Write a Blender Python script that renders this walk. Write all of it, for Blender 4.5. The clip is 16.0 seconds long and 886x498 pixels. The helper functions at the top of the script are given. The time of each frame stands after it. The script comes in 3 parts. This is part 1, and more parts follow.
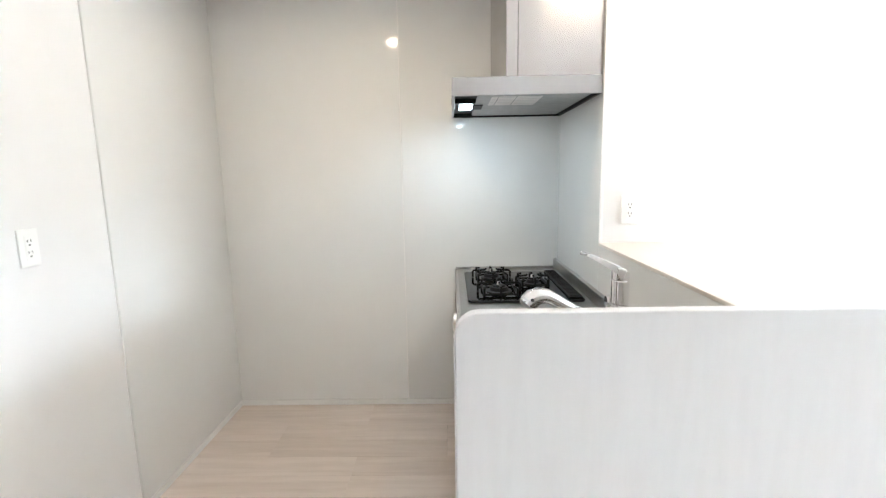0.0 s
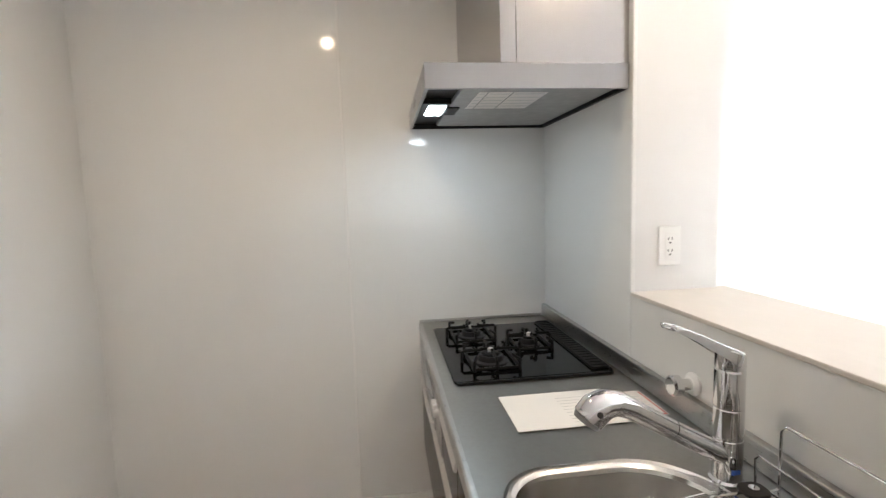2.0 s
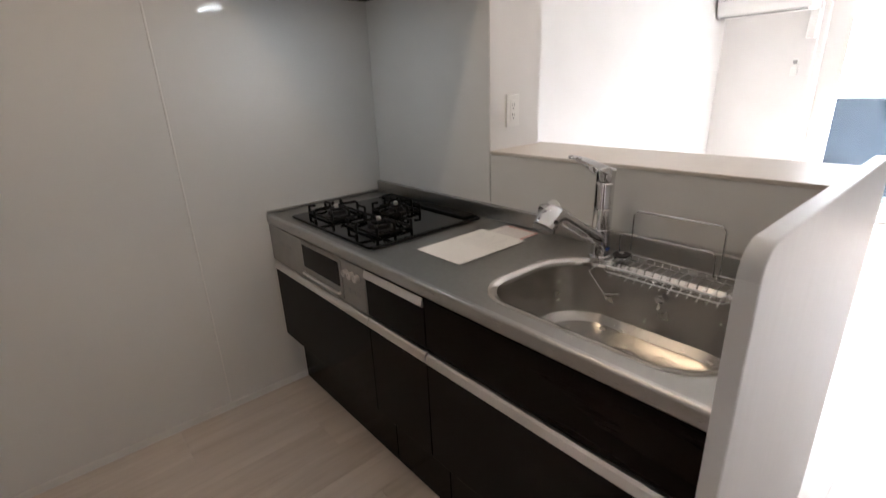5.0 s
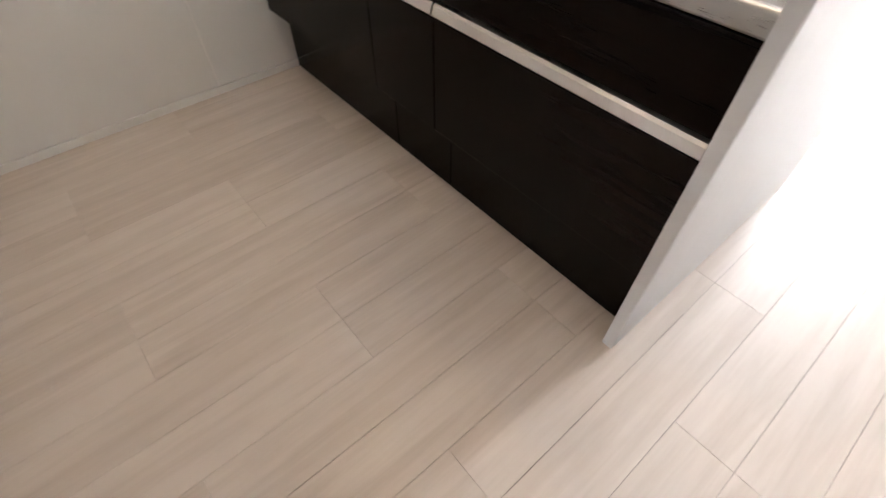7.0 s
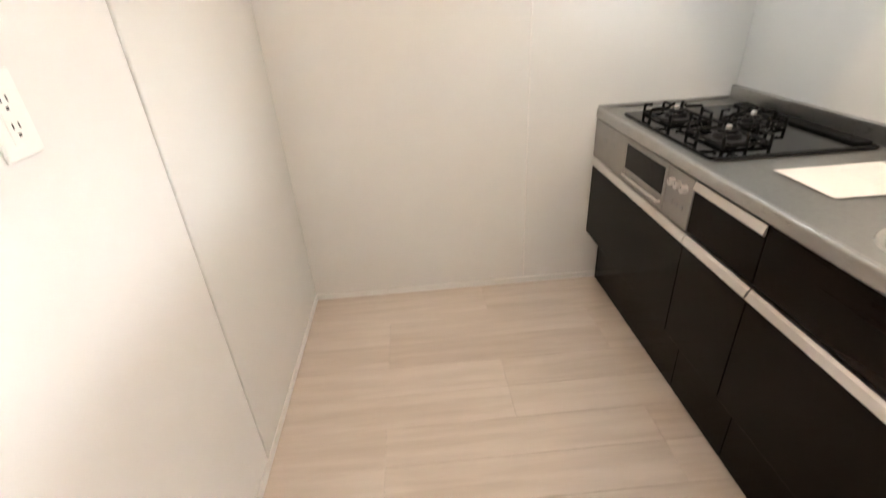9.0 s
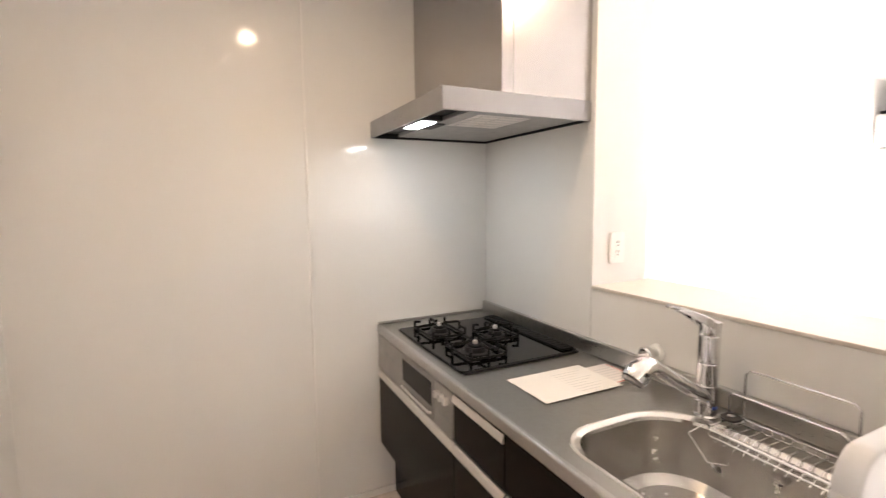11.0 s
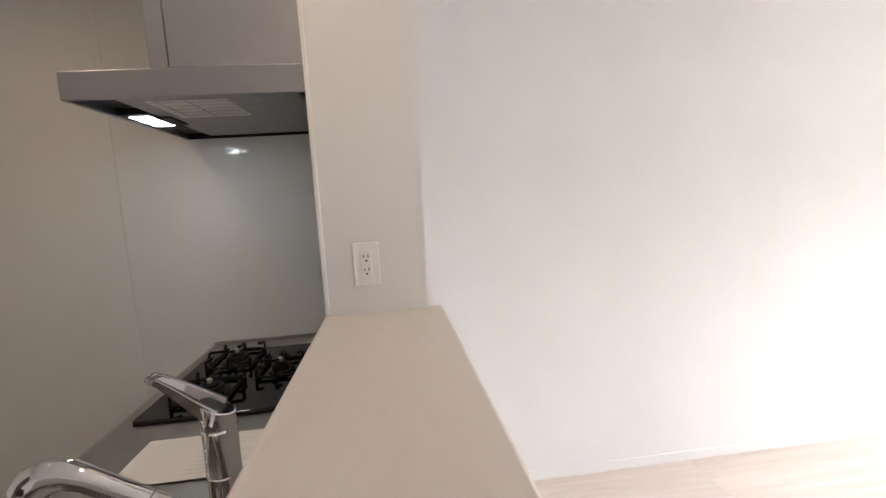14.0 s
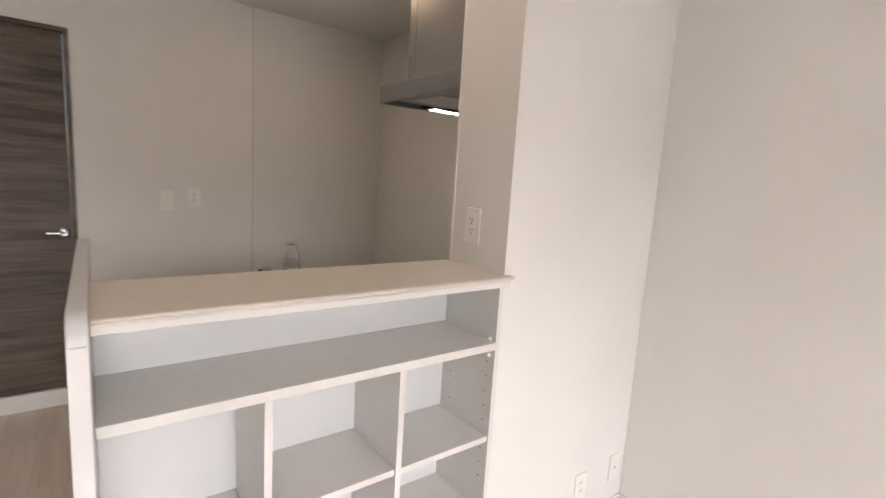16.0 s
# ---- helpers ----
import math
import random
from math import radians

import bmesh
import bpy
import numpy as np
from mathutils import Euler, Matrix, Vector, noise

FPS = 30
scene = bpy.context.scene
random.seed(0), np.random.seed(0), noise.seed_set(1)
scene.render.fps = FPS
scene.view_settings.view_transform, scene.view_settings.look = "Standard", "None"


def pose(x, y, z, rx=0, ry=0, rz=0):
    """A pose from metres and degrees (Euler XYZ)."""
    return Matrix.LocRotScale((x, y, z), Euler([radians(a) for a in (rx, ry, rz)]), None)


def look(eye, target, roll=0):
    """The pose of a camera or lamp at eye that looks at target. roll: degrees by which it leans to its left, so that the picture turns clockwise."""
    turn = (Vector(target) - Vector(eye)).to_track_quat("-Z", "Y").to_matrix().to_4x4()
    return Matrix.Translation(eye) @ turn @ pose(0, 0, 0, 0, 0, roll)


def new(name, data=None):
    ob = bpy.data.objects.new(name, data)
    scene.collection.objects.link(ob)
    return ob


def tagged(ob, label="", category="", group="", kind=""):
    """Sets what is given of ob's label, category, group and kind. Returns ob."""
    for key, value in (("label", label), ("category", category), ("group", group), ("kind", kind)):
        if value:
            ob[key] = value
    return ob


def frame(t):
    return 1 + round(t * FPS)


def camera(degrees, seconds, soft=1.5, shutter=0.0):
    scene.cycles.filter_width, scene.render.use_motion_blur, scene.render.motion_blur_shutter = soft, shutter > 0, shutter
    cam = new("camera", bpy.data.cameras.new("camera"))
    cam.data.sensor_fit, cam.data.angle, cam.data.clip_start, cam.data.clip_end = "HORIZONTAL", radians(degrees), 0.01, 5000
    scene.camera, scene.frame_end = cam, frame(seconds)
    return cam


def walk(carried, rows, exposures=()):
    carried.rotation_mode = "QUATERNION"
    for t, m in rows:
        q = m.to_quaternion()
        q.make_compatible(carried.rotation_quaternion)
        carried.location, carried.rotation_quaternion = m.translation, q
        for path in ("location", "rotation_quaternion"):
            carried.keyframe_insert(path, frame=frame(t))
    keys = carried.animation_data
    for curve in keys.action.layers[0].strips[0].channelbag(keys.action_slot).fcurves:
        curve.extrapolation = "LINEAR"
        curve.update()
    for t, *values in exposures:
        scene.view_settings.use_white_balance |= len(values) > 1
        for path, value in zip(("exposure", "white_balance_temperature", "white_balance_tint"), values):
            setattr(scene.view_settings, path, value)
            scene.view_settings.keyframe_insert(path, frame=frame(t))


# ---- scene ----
cam = camera(87.1, 16.0, soft=1.2, shutter=0.3)
PATH = [
    (0, (-0.021, -2.703, 1.397), (-0.059, -0.728, 1.084), -1.0),
    (0.5, (-0.036, -2.475, 1.397), (-0.086, -0.496, 1.111), -2.3),
    (1, (-0.024, -2.284, 1.418), (-0.203, -0.307, 1.174), -3.4),
    (1.5, (-0.028, -2.179, 1.413), (-0.15, -0.202, 1.134), -4.9),
    (2, (-0.139, -2.078, 1.403), (0.105, -0.104, 1.193), -1.8),
    (2.5, (-0.366, -1.957, 1.424), (0.443, -0.136, 1.251), -1.9),
    (3, (-0.509, -1.968, 1.461), (0.508, -0.246, 1.448), 0.6),
    (5.5, (-0.707, -1.989, 1.288), (0.508, -0.717, 0.336), -1.0),
    (6, (-0.721, -1.981, 1.216), (0.371, -0.862, -0.032), -1.0),
    (6.5, (-0.731, -1.997, 1.134), (0.227, -0.998, -0.309), -1.5),
    (7, (-0.743, -1.992, 1.116), (0.09, -1.018, -0.419), 0.4),
    (7.5, (-0.848, -1.95, 1.111), (-0.367, -0.77, -0.43), 1.2),
    (8, (-0.801, -2.0, 1.126), (-0.706, -0.656, -0.352), -3.1),
    (8.5, (-0.772, -1.999, 1.156), (-0.748, -0.536, -0.208), -4.4),
    (9, (-0.789, -1.979, 1.309), (-0.707, -0.225, 0.351), -3.5),
    (11.5, (-0.539, -2.124, 1.448), (0.655, -0.525, 1.328), -1.1),
    (12, (-0.298, -2.161, 1.468), (1.123, -0.757, 1.393), -1.9),
    (12.5, (-0.053, -2.159, 1.444), (1.259, -0.654, 1.321), -2.5),
    (13, (0.233, -2.112, 1.418), (1.482, -0.553, 1.32), -2.7),
    (13.5, (0.511, -2.081, 1.44), (1.424, -0.305, 1.326), -3.2),
    (14, (0.784, -2.047, 1.407), (1.001, -0.07, 1.193), -3.7),
    (14.5, (1.082, -1.989, 1.396), (0.863, -0.01, 1.209), -0.0),
    (15, (1.313, -1.91, 1.402), (0.674, -0.023, 1.222), 2.7),
    (15.5, (1.613, -1.839, 1.39), (0.386, -0.304, 1.043), 4.4),
    (16, (1.898, -1.79, 1.383), (0.32, -0.593, 1.098), 3.55),
]
EXPOSURES = [(0, 1.85, 5750, 7), (1.5, 1.45, 5950, 9), (3, 1.2, 6150, 12), (5.5, 0.4, 6300, 15), (6, 0.8, 6300, 15), (6.5, 1.1, 6300, 15), (7.5, 1.5, 6250, 11), (8.5, 1.9, 6700, 13), (9, 1.9, 6700, 13), (11.5, 1.45, 6850, 18), (13, 0.55, 6450, 16), (14.5, 0.15, 6650, 17), (16, -0.05, 7000, 19)]
walk(cam, [(t, look(eye, target, roll)) for t, eye, target, roll in PATH], EXPOSURES)

# ---- light ----
world = bpy.data.worlds.new("sky")
world.use_nodes = True
scene.world = world
wn = world.node_tree.nodes
sky = wn.new("ShaderNodeTexSky")
sky.sky_type, sky.sun_disc = "NISHITA", False
sky.sun_elevation, sky.sun_rotation = radians(45), radians(60)
world.node_tree.links.new(sky.outputs["Color"], wn["Background"].inputs["Color"])
wn["Background"].inputs["Strength"].default_value = 0.15

sun = new("sun", bpy.data.lights.new("sun", "SUN"))
sun.data.energy, sun.data.angle, sun.data.color = 1.0, radians(12), (1.0, 0.96, 0.9)
sun.matrix_world = look((10, 6, 11), (5, 0, 0))

# daylight of the open sky, standing in the upper part of the balcony window
day = new("window_daylight", bpy.data.lights.new("window_daylight", "AREA"))
day.data.shape, day.data.size, day.data.size_y = "RECTANGLE", 1.86, 0.95
day.data.spread = radians(104)
day.data.energy, day.data.color = 190, (0.93, 0.97, 1.0)
day.matrix_world = look((5.52, -1.7, 1.85), (4.9, -1.7, 0.97))

# recessed downlight over the kitchen aisle
down = new("downlight_glow", bpy.data.lights.new("downlight_glow", "AREA"))
down.data.shape, down.data.size, down.data.energy, down.data.color = "DISK", 0.045, 2.6, (1.0, 0.76, 0.5)
down.matrix_world = look((-0.44, -0.98, 2.386), (-0.44, -0.981, 0))

# recessed downlight over the ledge
down_ledge = new("downlight_glow", bpy.data.lights.new("downlight_glow", "AREA"))
down_ledge.data.shape, down_ledge.data.size, down_ledge.data.energy, down_ledge.data.color = "DISK", 0.045, 1.8, (1.0, 0.76, 0.5)
down_ledge.matrix_world = look((0.64, -1.3, 2.386), (0.64, -1.301, 0))

# recessed downlight near the rear wall
down_rear = new("downlight_glow", bpy.data.lights.new("downlight_glow", "AREA"))
down_rear.data.shape, down_rear.data.size, down_rear.data.energy, down_rear.data.color = "DISK", 0.045, 2.3, (1.0, 0.76, 0.5)
down_rear.matrix_world = look((-0.04, -4.55, 2.386), (-0.04, -4.551, 0))

# the lamp of the cooker hood
hoodlamp = new("hood_lamp_glow", bpy.data.lights.new("hood_lamp_glow", "AREA"))
hoodlamp.data.shape, hoodlamp.data.size, hoodlamp.data.size_y = "RECTANGLE", 0.05, 0.15
hoodlamp.data.energy, hoodlamp.data.color = 0.55, (0.86, 0.97, 1.0)
hoodlamp.matrix_world = look((0.054, -0.415, 1.7085), (0.09, -0.36, 0.85))


# ---- materials ----
def mat(name, base, rough=0.5, metal=0.0, spec=0.5, coat=0.0):
    m = bpy.data.materials.new(name)
    m.use_nodes = True
    b = m.node_tree.nodes["Principled BSDF"]
    b.inputs["Base Color"].default_value = (*base, 1)
    b.inputs["Roughness"].default_value = rough
    b.inputs["Metallic"].default_value = metal
    b.inputs["Specular IOR Level"].default_value = spec
    b.inputs["Coat Weight"].default_value = coat
    return m


def node(m, kind, **inputs):
    n = m.node_tree.nodes.new(kind)
    for k, v in inputs.items():
        n.inputs[k.replace("_", " ")].default_value = v
    return n


def wire(m, a, b):
    m.node_tree.links.new(a, b)


def coords(m, scale, source="Position"):
    if source == "Position":
        g = node(m, "ShaderNodeNewGeometry").outputs["Position"]
    else:
        g = node(m, "ShaderNodeTexCoord").outputs["Object"]
    mp = node(m, "ShaderNodeMapping")
    mp.inputs["Scale"].default_value = scale
    wire(m, g, mp.inputs["Vector"])
    return mp


def speckle(m, a, b, scale=(1, 1, 1), size=6.0, detail=4.0, low=0.35, high=0.65):
    """Base colour that drifts between a and b."""
    mp = coords(m, scale)
    n = node(m, "ShaderNodeTexNoise", Scale=size, Detail=detail)
    r = node(m, "ShaderNodeValToRGB")
    r.color_ramp.elements[0].position, r.color_ramp.elements[1].position = low, high
    r.color_ramp.elements[0].color, r.color_ramp.elements[1].color = (*a, 1), (*b, 1)
    wire(m, mp.outputs[0], n.inputs["Vector"])
    wire(m, n.outputs["Fac"], r.inputs["Fac"])
    wire(m, r.outputs["Color"], m.node_tree.nodes["Principled BSDF"].inputs["Base Color"])
    return mp, n, r


def relief(m, size, strength, dist=0.001, scale=(1, 1, 1), detail=3.0):
    mp = coords(m, scale)
    n = node(m, "ShaderNodeTexNoise", Scale=size, Detail=detail)
    bp = node(m, "ShaderNodeBump", Strength=strength, Distance=dist)
    wire(m, mp.outputs[0], n.inputs["Vector"])
    wire(m, n.outputs["Fac"], bp.inputs["Height"])
    wire(m, bp.outputs[0], m.node_tree.nodes["Principled BSDF"].inputs["Normal"])
    return n


def smudged(m, lo, hi, size=5.0, scale=(1, 1, 1)):
    mp = coords(m, scale)
    n = node(m, "ShaderNodeTexNoise", Scale=size, Detail=5.0)
    r = node(m, "ShaderNodeMapRange")
    r.inputs["From Min"].default_value, r.inputs["From Max"].default_value = 0.3, 0.7
    r.inputs["To Min"].default_value, r.inputs["To Max"].default_value = lo, hi
    wire(m, mp.outputs[0], n.inputs["Vector"])
    wire(m, n.outputs["Fac"], r.inputs["Value"])
    wire(m, r.outputs[0], m.node_tree.nodes["Principled BSDF"].inputs["Roughness"])


wallpaper = mat("wallpaper", (0.8, 0.79, 0.77), 0.75, spec=0.25)
speckle(wallpaper, (0.755, 0.748, 0.735), (0.785, 0.778, 0.765), size=2.0)
relief(wallpaper, 330, 0.35, 0.0008)
ceiling_paper = mat("ceiling_paper", (0.79, 0.785, 0.775), 0.8, spec=0.2)
relief(ceiling_paper, 260, 0.3, 0.0008)
panel_white = mat("kitchen_panel", (0.77, 0.765, 0.745), 0.16, spec=0.35)
speckle(panel_white, (0.74, 0.737, 0.72), (0.765, 0.762, 0.745), size=1.5)
smudged(panel_white, 0.07, 0.12, 3.0)
relief(panel_white, 2.2, 0.06, 0.004, detail=1.0)
seam_mat = mat("joint_trim", (0.62, 0.62, 0.6), 0.35)
trim_white = mat("trim_white", (0.78, 0.77, 0.75), 0.4)
laminate = mat("white_laminate", (0.78, 0.76, 0.73), 0.42, spec=0.4)
speckle(laminate, (0.69, 0.68, 0.66), (0.71, 0.7, 0.68), scale=(1, 6, 6), size=9)
ledge_mat = mat("ledge_laminate", (0.76, 0.72, 0.67), 0.38, spec=0.4)
speckle(ledge_mat, (0.64, 0.595, 0.54), (0.66, 0.612, 0.556), scale=(3, 1, 1), size=14)
wing_mat = mat("wing_panel_sheet", (0.77, 0.77, 0.77), 0.38, spec=0.4)
speckle(wing_mat, (0.6, 0.605, 0.615), (0.62, 0.625, 0.635), scale=(7, 7, 0.8), size=6)
edge_band = mat("edge_banding", (0.7, 0.7, 0.705), 0.42)
relief(wing_mat, 40, 0.05, 0.0004, (1, 1, 0.06))
shelf_back = mat("shelf_backboard", (0.7, 0.71, 0.72), 0.35)
chrome = mat("chrome", (0.78, 0.78, 0.79), 0.07, 1.0)
smudged(chrome, 0.04, 0.12, 40)
steel = mat("brushed_stainless", (0.45, 0.445, 0.435), 0.32, 1.0)
smudged(steel, 0.26, 0.38, 60, (10, 0.6, 10))
relief(steel, 220, 0.07, 0.0003, (8, 0.2, 8))
counter_steel = mat("counter_stainless", (0.352, 0.346, 0.326), 0.35, 1.0)
smudged(counter_steel, 0.3, 0.42, 90)
relief(counter_steel, 700, 0.12, 0.0003)
sink_steel = mat("sink_stainless", (0.58, 0.565, 0.54), 0.24, 1.0)
smudged(sink_steel, 0.2, 0.28, 30)
rim_steel = mat("polished_rim", (0.66, 0.64, 0.61), 0.16, 1.0)
hood_paint = mat("hood_silver_paint", (0.36, 0.36, 0.37), 0.36, 0.9)
smudged(hood_paint, 0.33, 0.43, 12)
duct_paint = mat("duct_cover_silver", (0.5, 0.485, 0.48), 0.26, 0.95)
black_enamel = mat("black_enamel", (0.004, 0.004, 0.0045), 0.06, spec=0.16)
cast_iron = mat("cast_iron", (0.006, 0.006, 0.006), 0.5, spec=0.15)
relief(cast_iron, 400, 0.4, 0.0006)
rubber = mat("black_rubber", (0.02, 0.02, 0.021), 0.6)
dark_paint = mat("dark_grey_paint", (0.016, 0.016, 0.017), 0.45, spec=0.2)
filter_grey = mat("filter_panel", (0.33, 0.33, 0.33), 0.4, 0.5)
smudged(filter_grey, 0.34, 0.48, 25)
aluminium = mat("aluminium_rail", (0.72, 0.7, 0.68), 0.33, 0.85)
# silver of the grill front, base colour darkened for the shade it stands in
grill_shaded_silver = mat("grill_shaded_silver", (0.36, 0.35, 0.34), 0.36, 0.85)
smudged(grill_shaded_silver, 0.3, 0.42, 20)
plastic_white = mat("white_plastic", (0.83, 0.83, 0.81), 0.35)
plastic_grey = mat("grey_plastic", (0.3, 0.3, 0.3), 0.4)
slot_dark = mat("socket_slot", (0.02, 0.02, 0.02), 0.6)
paper_mat = mat("paper", (0.82, 0.81, 0.78), 0.7)
relief(paper_mat, 25, 0.15, 0.002)
leaflet_mat = mat("leaflet", (0.72, 0.69, 0.67), 0.4)
ink = mat("grey_ink", (0.6, 0.6, 0.59), 0.7)
red_ink = mat("red_ink", (0.6, 0.2, 0.18), 0.7)
blue_ink = mat("blue_ink", (0.05, 0.12, 0.45), 0.4)
parapet_mat = mat("parapet_paint", (0.5, 0.54, 0.6), 0.7)
speckle(parapet_mat, (0.075, 0.095, 0.13), (0.095, 0.115, 0.15), size=3)
balcony_mat = mat("balcony_sheet", (0.5, 0.54, 0.55), 0.6)
speckle(balcony_mat, (0.28, 0.32, 0.33), (0.33, 0.37, 0.38), size=5)
ground_mat = mat("ground_asphalt", (0.05, 0.05, 0.05), 0.9)
speckle(ground_mat, (0.045, 0.045, 0.045), (0.06, 0.06, 0.058), size=1)

haze_mat = mat("pale_sky_haze", (0.8, 0.8, 0.8), 1.0)
haze_mat.node_tree.nodes["Principled BSDF"].inputs["Emission Color"].default_value = (0.95, 0.98, 1.0, 1)
haze_mat.node_tree.nodes["Principled BSDF"].inputs["Emission Strength"].default_value = 0.9
lamp_mat = mat("lamp_glow", (1, 1, 1), 0.5)
lamp_mat.node_tree.nodes["Principled BSDF"].inputs["Emission Color"].default_value = (0.86, 0.97, 1.0, 1)
lamp_mat.node_tree.nodes["Principled BSDF"].inputs["Emission Strength"].default_value = 12
down_mat = mat("downlight_lens", (1, 1, 1), 0.5)
down_mat.node_tree.nodes["Principled BSDF"].inputs["Emission Color"].default_value = (1.0, 0.85, 0.66, 1)
down_mat.node_tree.nodes["Principled BSDF"].inputs["Emission Strength"].default_value = 20

glass = bpy.data.materials.new("window_glass")
glass.use_nodes = True
glass.node_tree.nodes.remove(glass.node_tree.nodes["Principled BSDF"])
gl = glass.node_tree.nodes.new("ShaderNodeBsdfGlass")
gl.inputs["IOR"].default_value, gl.inputs["Roughness"].default_value = 1.45, 0.0
gl.inputs["Color"].default_value = (0.94, 0.97, 0.97, 1)
wire(glass, gl.outputs[0], glass.node_tree.nodes["Material Output"].inputs["Surface"])


def wood(name, dark, light, stretch, rough, size=3.0, random_tone=0.0, coat=0.0):
    """Streaked wood grain, long where stretch is small."""
    m = mat(name, light, rough, coat=coat)
    b = m.node_tree.nodes["Principled BSDF"]
    mp = coords(m, stretch)
    info = node(m, "ShaderNodeObjectInfo")
    mul = node(m, "ShaderNodeVectorMath")
    mul.operation = "MULTIPLY"
    mul.inputs[1].default_value = (37.0, 17.0, 23.0)
    wire(m, info.outputs["Random"], mul.inputs[0])
    add = node(m, "ShaderNodeVectorMath")
    wire(m, mp.outputs[0], add.inputs[0])
    wire(m, mul.outputs[0], add.inputs[1])
    n1 = node(m, "ShaderNodeTexNoise", Scale=size, Detail=6.0, Distortion=0.6)
    n2 = node(m, "ShaderNodeTexNoise", Scale=size * 5, Detail=4.0)
    wire(m, add.outputs[0], n1.inputs["Vector"])
    wire(m, add.outputs[0], n2.inputs["Vector"])
    mix = node(m, "ShaderNodeMath")
    mix.operation = "MULTIPLY_ADD"
    mix.inputs[1].default_value = 0.35
    wire(m, n2.outputs["Fac"], mix.inputs[0])
    wire(m, n1.outputs["Fac"], mix.inputs[2])
    tone = node(m, "ShaderNodeMath")
    tone.operation = "MULTIPLY_ADD"
    tone.inputs[1].default_value = random_tone
    wire(m, info.outputs["Random"], tone.inputs[0])
    wire(m, mix.outputs[0], tone.inputs[2])
    r = node(m, "ShaderNodeValToRGB")
    r.color_ramp.elements[0].position, r.color_ramp.elements[1].position = 0.45, 0.95
    r.color_ramp.elements[0].color, r.color_ramp.elements[1].color = (*dark, 1), (*light, 1)
    wire(m, tone.outputs[0], r.inputs["Fac"])
    wire(m, r.outputs["Color"], b.inputs["Base Color"])
    bp = node(m, "ShaderNodeBump", Strength=0.12, Distance=0.0006)
    wire(m, n2.outputs["Fac"], bp.inputs["Height"])
    wire(m, bp.outputs[0], b.inputs["Normal"])
    return m


floor_wood = wood("pale_floor_wood", (0.55, 0.465, 0.4), (0.69, 0.605, 0.54), (0.7, 9, 9), 0.34, 2.2, 0.22)
floor_gap = mat("floor_joint", (0.16, 0.12, 0.09), 0.8)
ebony = wood("dark_glossy_wood", (0.002, 0.0014, 0.0012), (0.008, 0.0045, 0.0034), (3, 0.8, 12), 0.16, 2.5, 0.1)
ebony.node_tree.nodes["Principled BSDF"].inputs["Specular IOR Level"].default_value = 0.09
door_wood = wood("grey_brown_door_wood", (0.035, 0.022, 0.016), (0.15, 0.105, 0.08), (4, 0.7, 9), 0.45, 2.6)


# ---- building helpers ----
def box_bm(lo, hi, bevel=0.0, segs=2):
    bm = bmesh.new()
    bmesh.ops.create_cube(bm, size=1)
    c = [(a + b) / 2 for a, b in zip(lo, hi)]
    s = [abs(b - a) for a, b in zip(lo, hi)]
    for v in bm.verts:
        v.co = Vector((v.co.x * s[0] + c[0], v.co.y * s[1] + c[1], v.co.z * s[2] + c[2]))
    if bevel:
        bmesh.ops.bevel(bm, geom=bm.edges[:], offset=bevel, segments=segs, profile=0.5, affect="EDGES")
    return bm


def mesh_of(name, bm, material, smooth=False):
    me = bpy.data.meshes.new(name)
    bmesh.ops.recalc_face_normals(bm, faces=bm.faces[:])
    bm.to_mesh(me)
    bm.free()
    me.materials.append(material)
    if smooth:
        me.polygons.foreach_set("use_smooth", [True] * len(me.polygons))
        me.set_sharp_from_angle(angle=radians(60 if smooth == "round" else 20))
    return me


def part(name, bm, material, parent=None, label="", smooth=True):
    ob = new(name, mesh_of(name, bm, material, smooth))
    if parent:
        ob.parent = parent
    return tagged(ob, label) if label else ob


def thing(name, label, category, at=(0, 0, 0), group=""):
    ob = new(name)
    ob.empty_display_size = 0.1
    return tagged(ob, label, category, group)


def setting(name, bm, material, label, category):
    return tagged(part(name, bm, material, smooth=False), label, category, kind="structure")


def join_bm(*bms):
    out = bmesh.new()
    for b in bms:
        me = bpy.data.meshes.new("tmp")
        b.to_mesh(me)
        b.free()
        out.from_mesh(me)
        bpy.data.meshes.remove(me)
    return out


def lathe(profile, centre, axis="z", steps=28):
    """Turned body: profile of (radius, height) pairs round an axis through centre."""
    bm = bmesh.new()
    rings = []
    for r, h in profile:
        ring = []
        for k in range(steps):
            a = 2 * math.pi * k / steps
            p = (r * math.cos(a), r * math.sin(a), h)
            if axis == "x":
                p = (h, p[0], p[1])
            elif axis == "y":
                p = (p[0], h, p[1])
            ring.append(bm.verts.new(Vector(p) + Vector(centre)))
        rings.append(ring)
    for a, b in zip(rings, rings[1:]):
        for k in range(steps):
            bm.faces.new((a[k], a[(k + 1) % steps], b[(k + 1) % steps], b[k]))
    bm.faces.new(rings[0])
    bm.faces.new(rings[-1])
    return bm


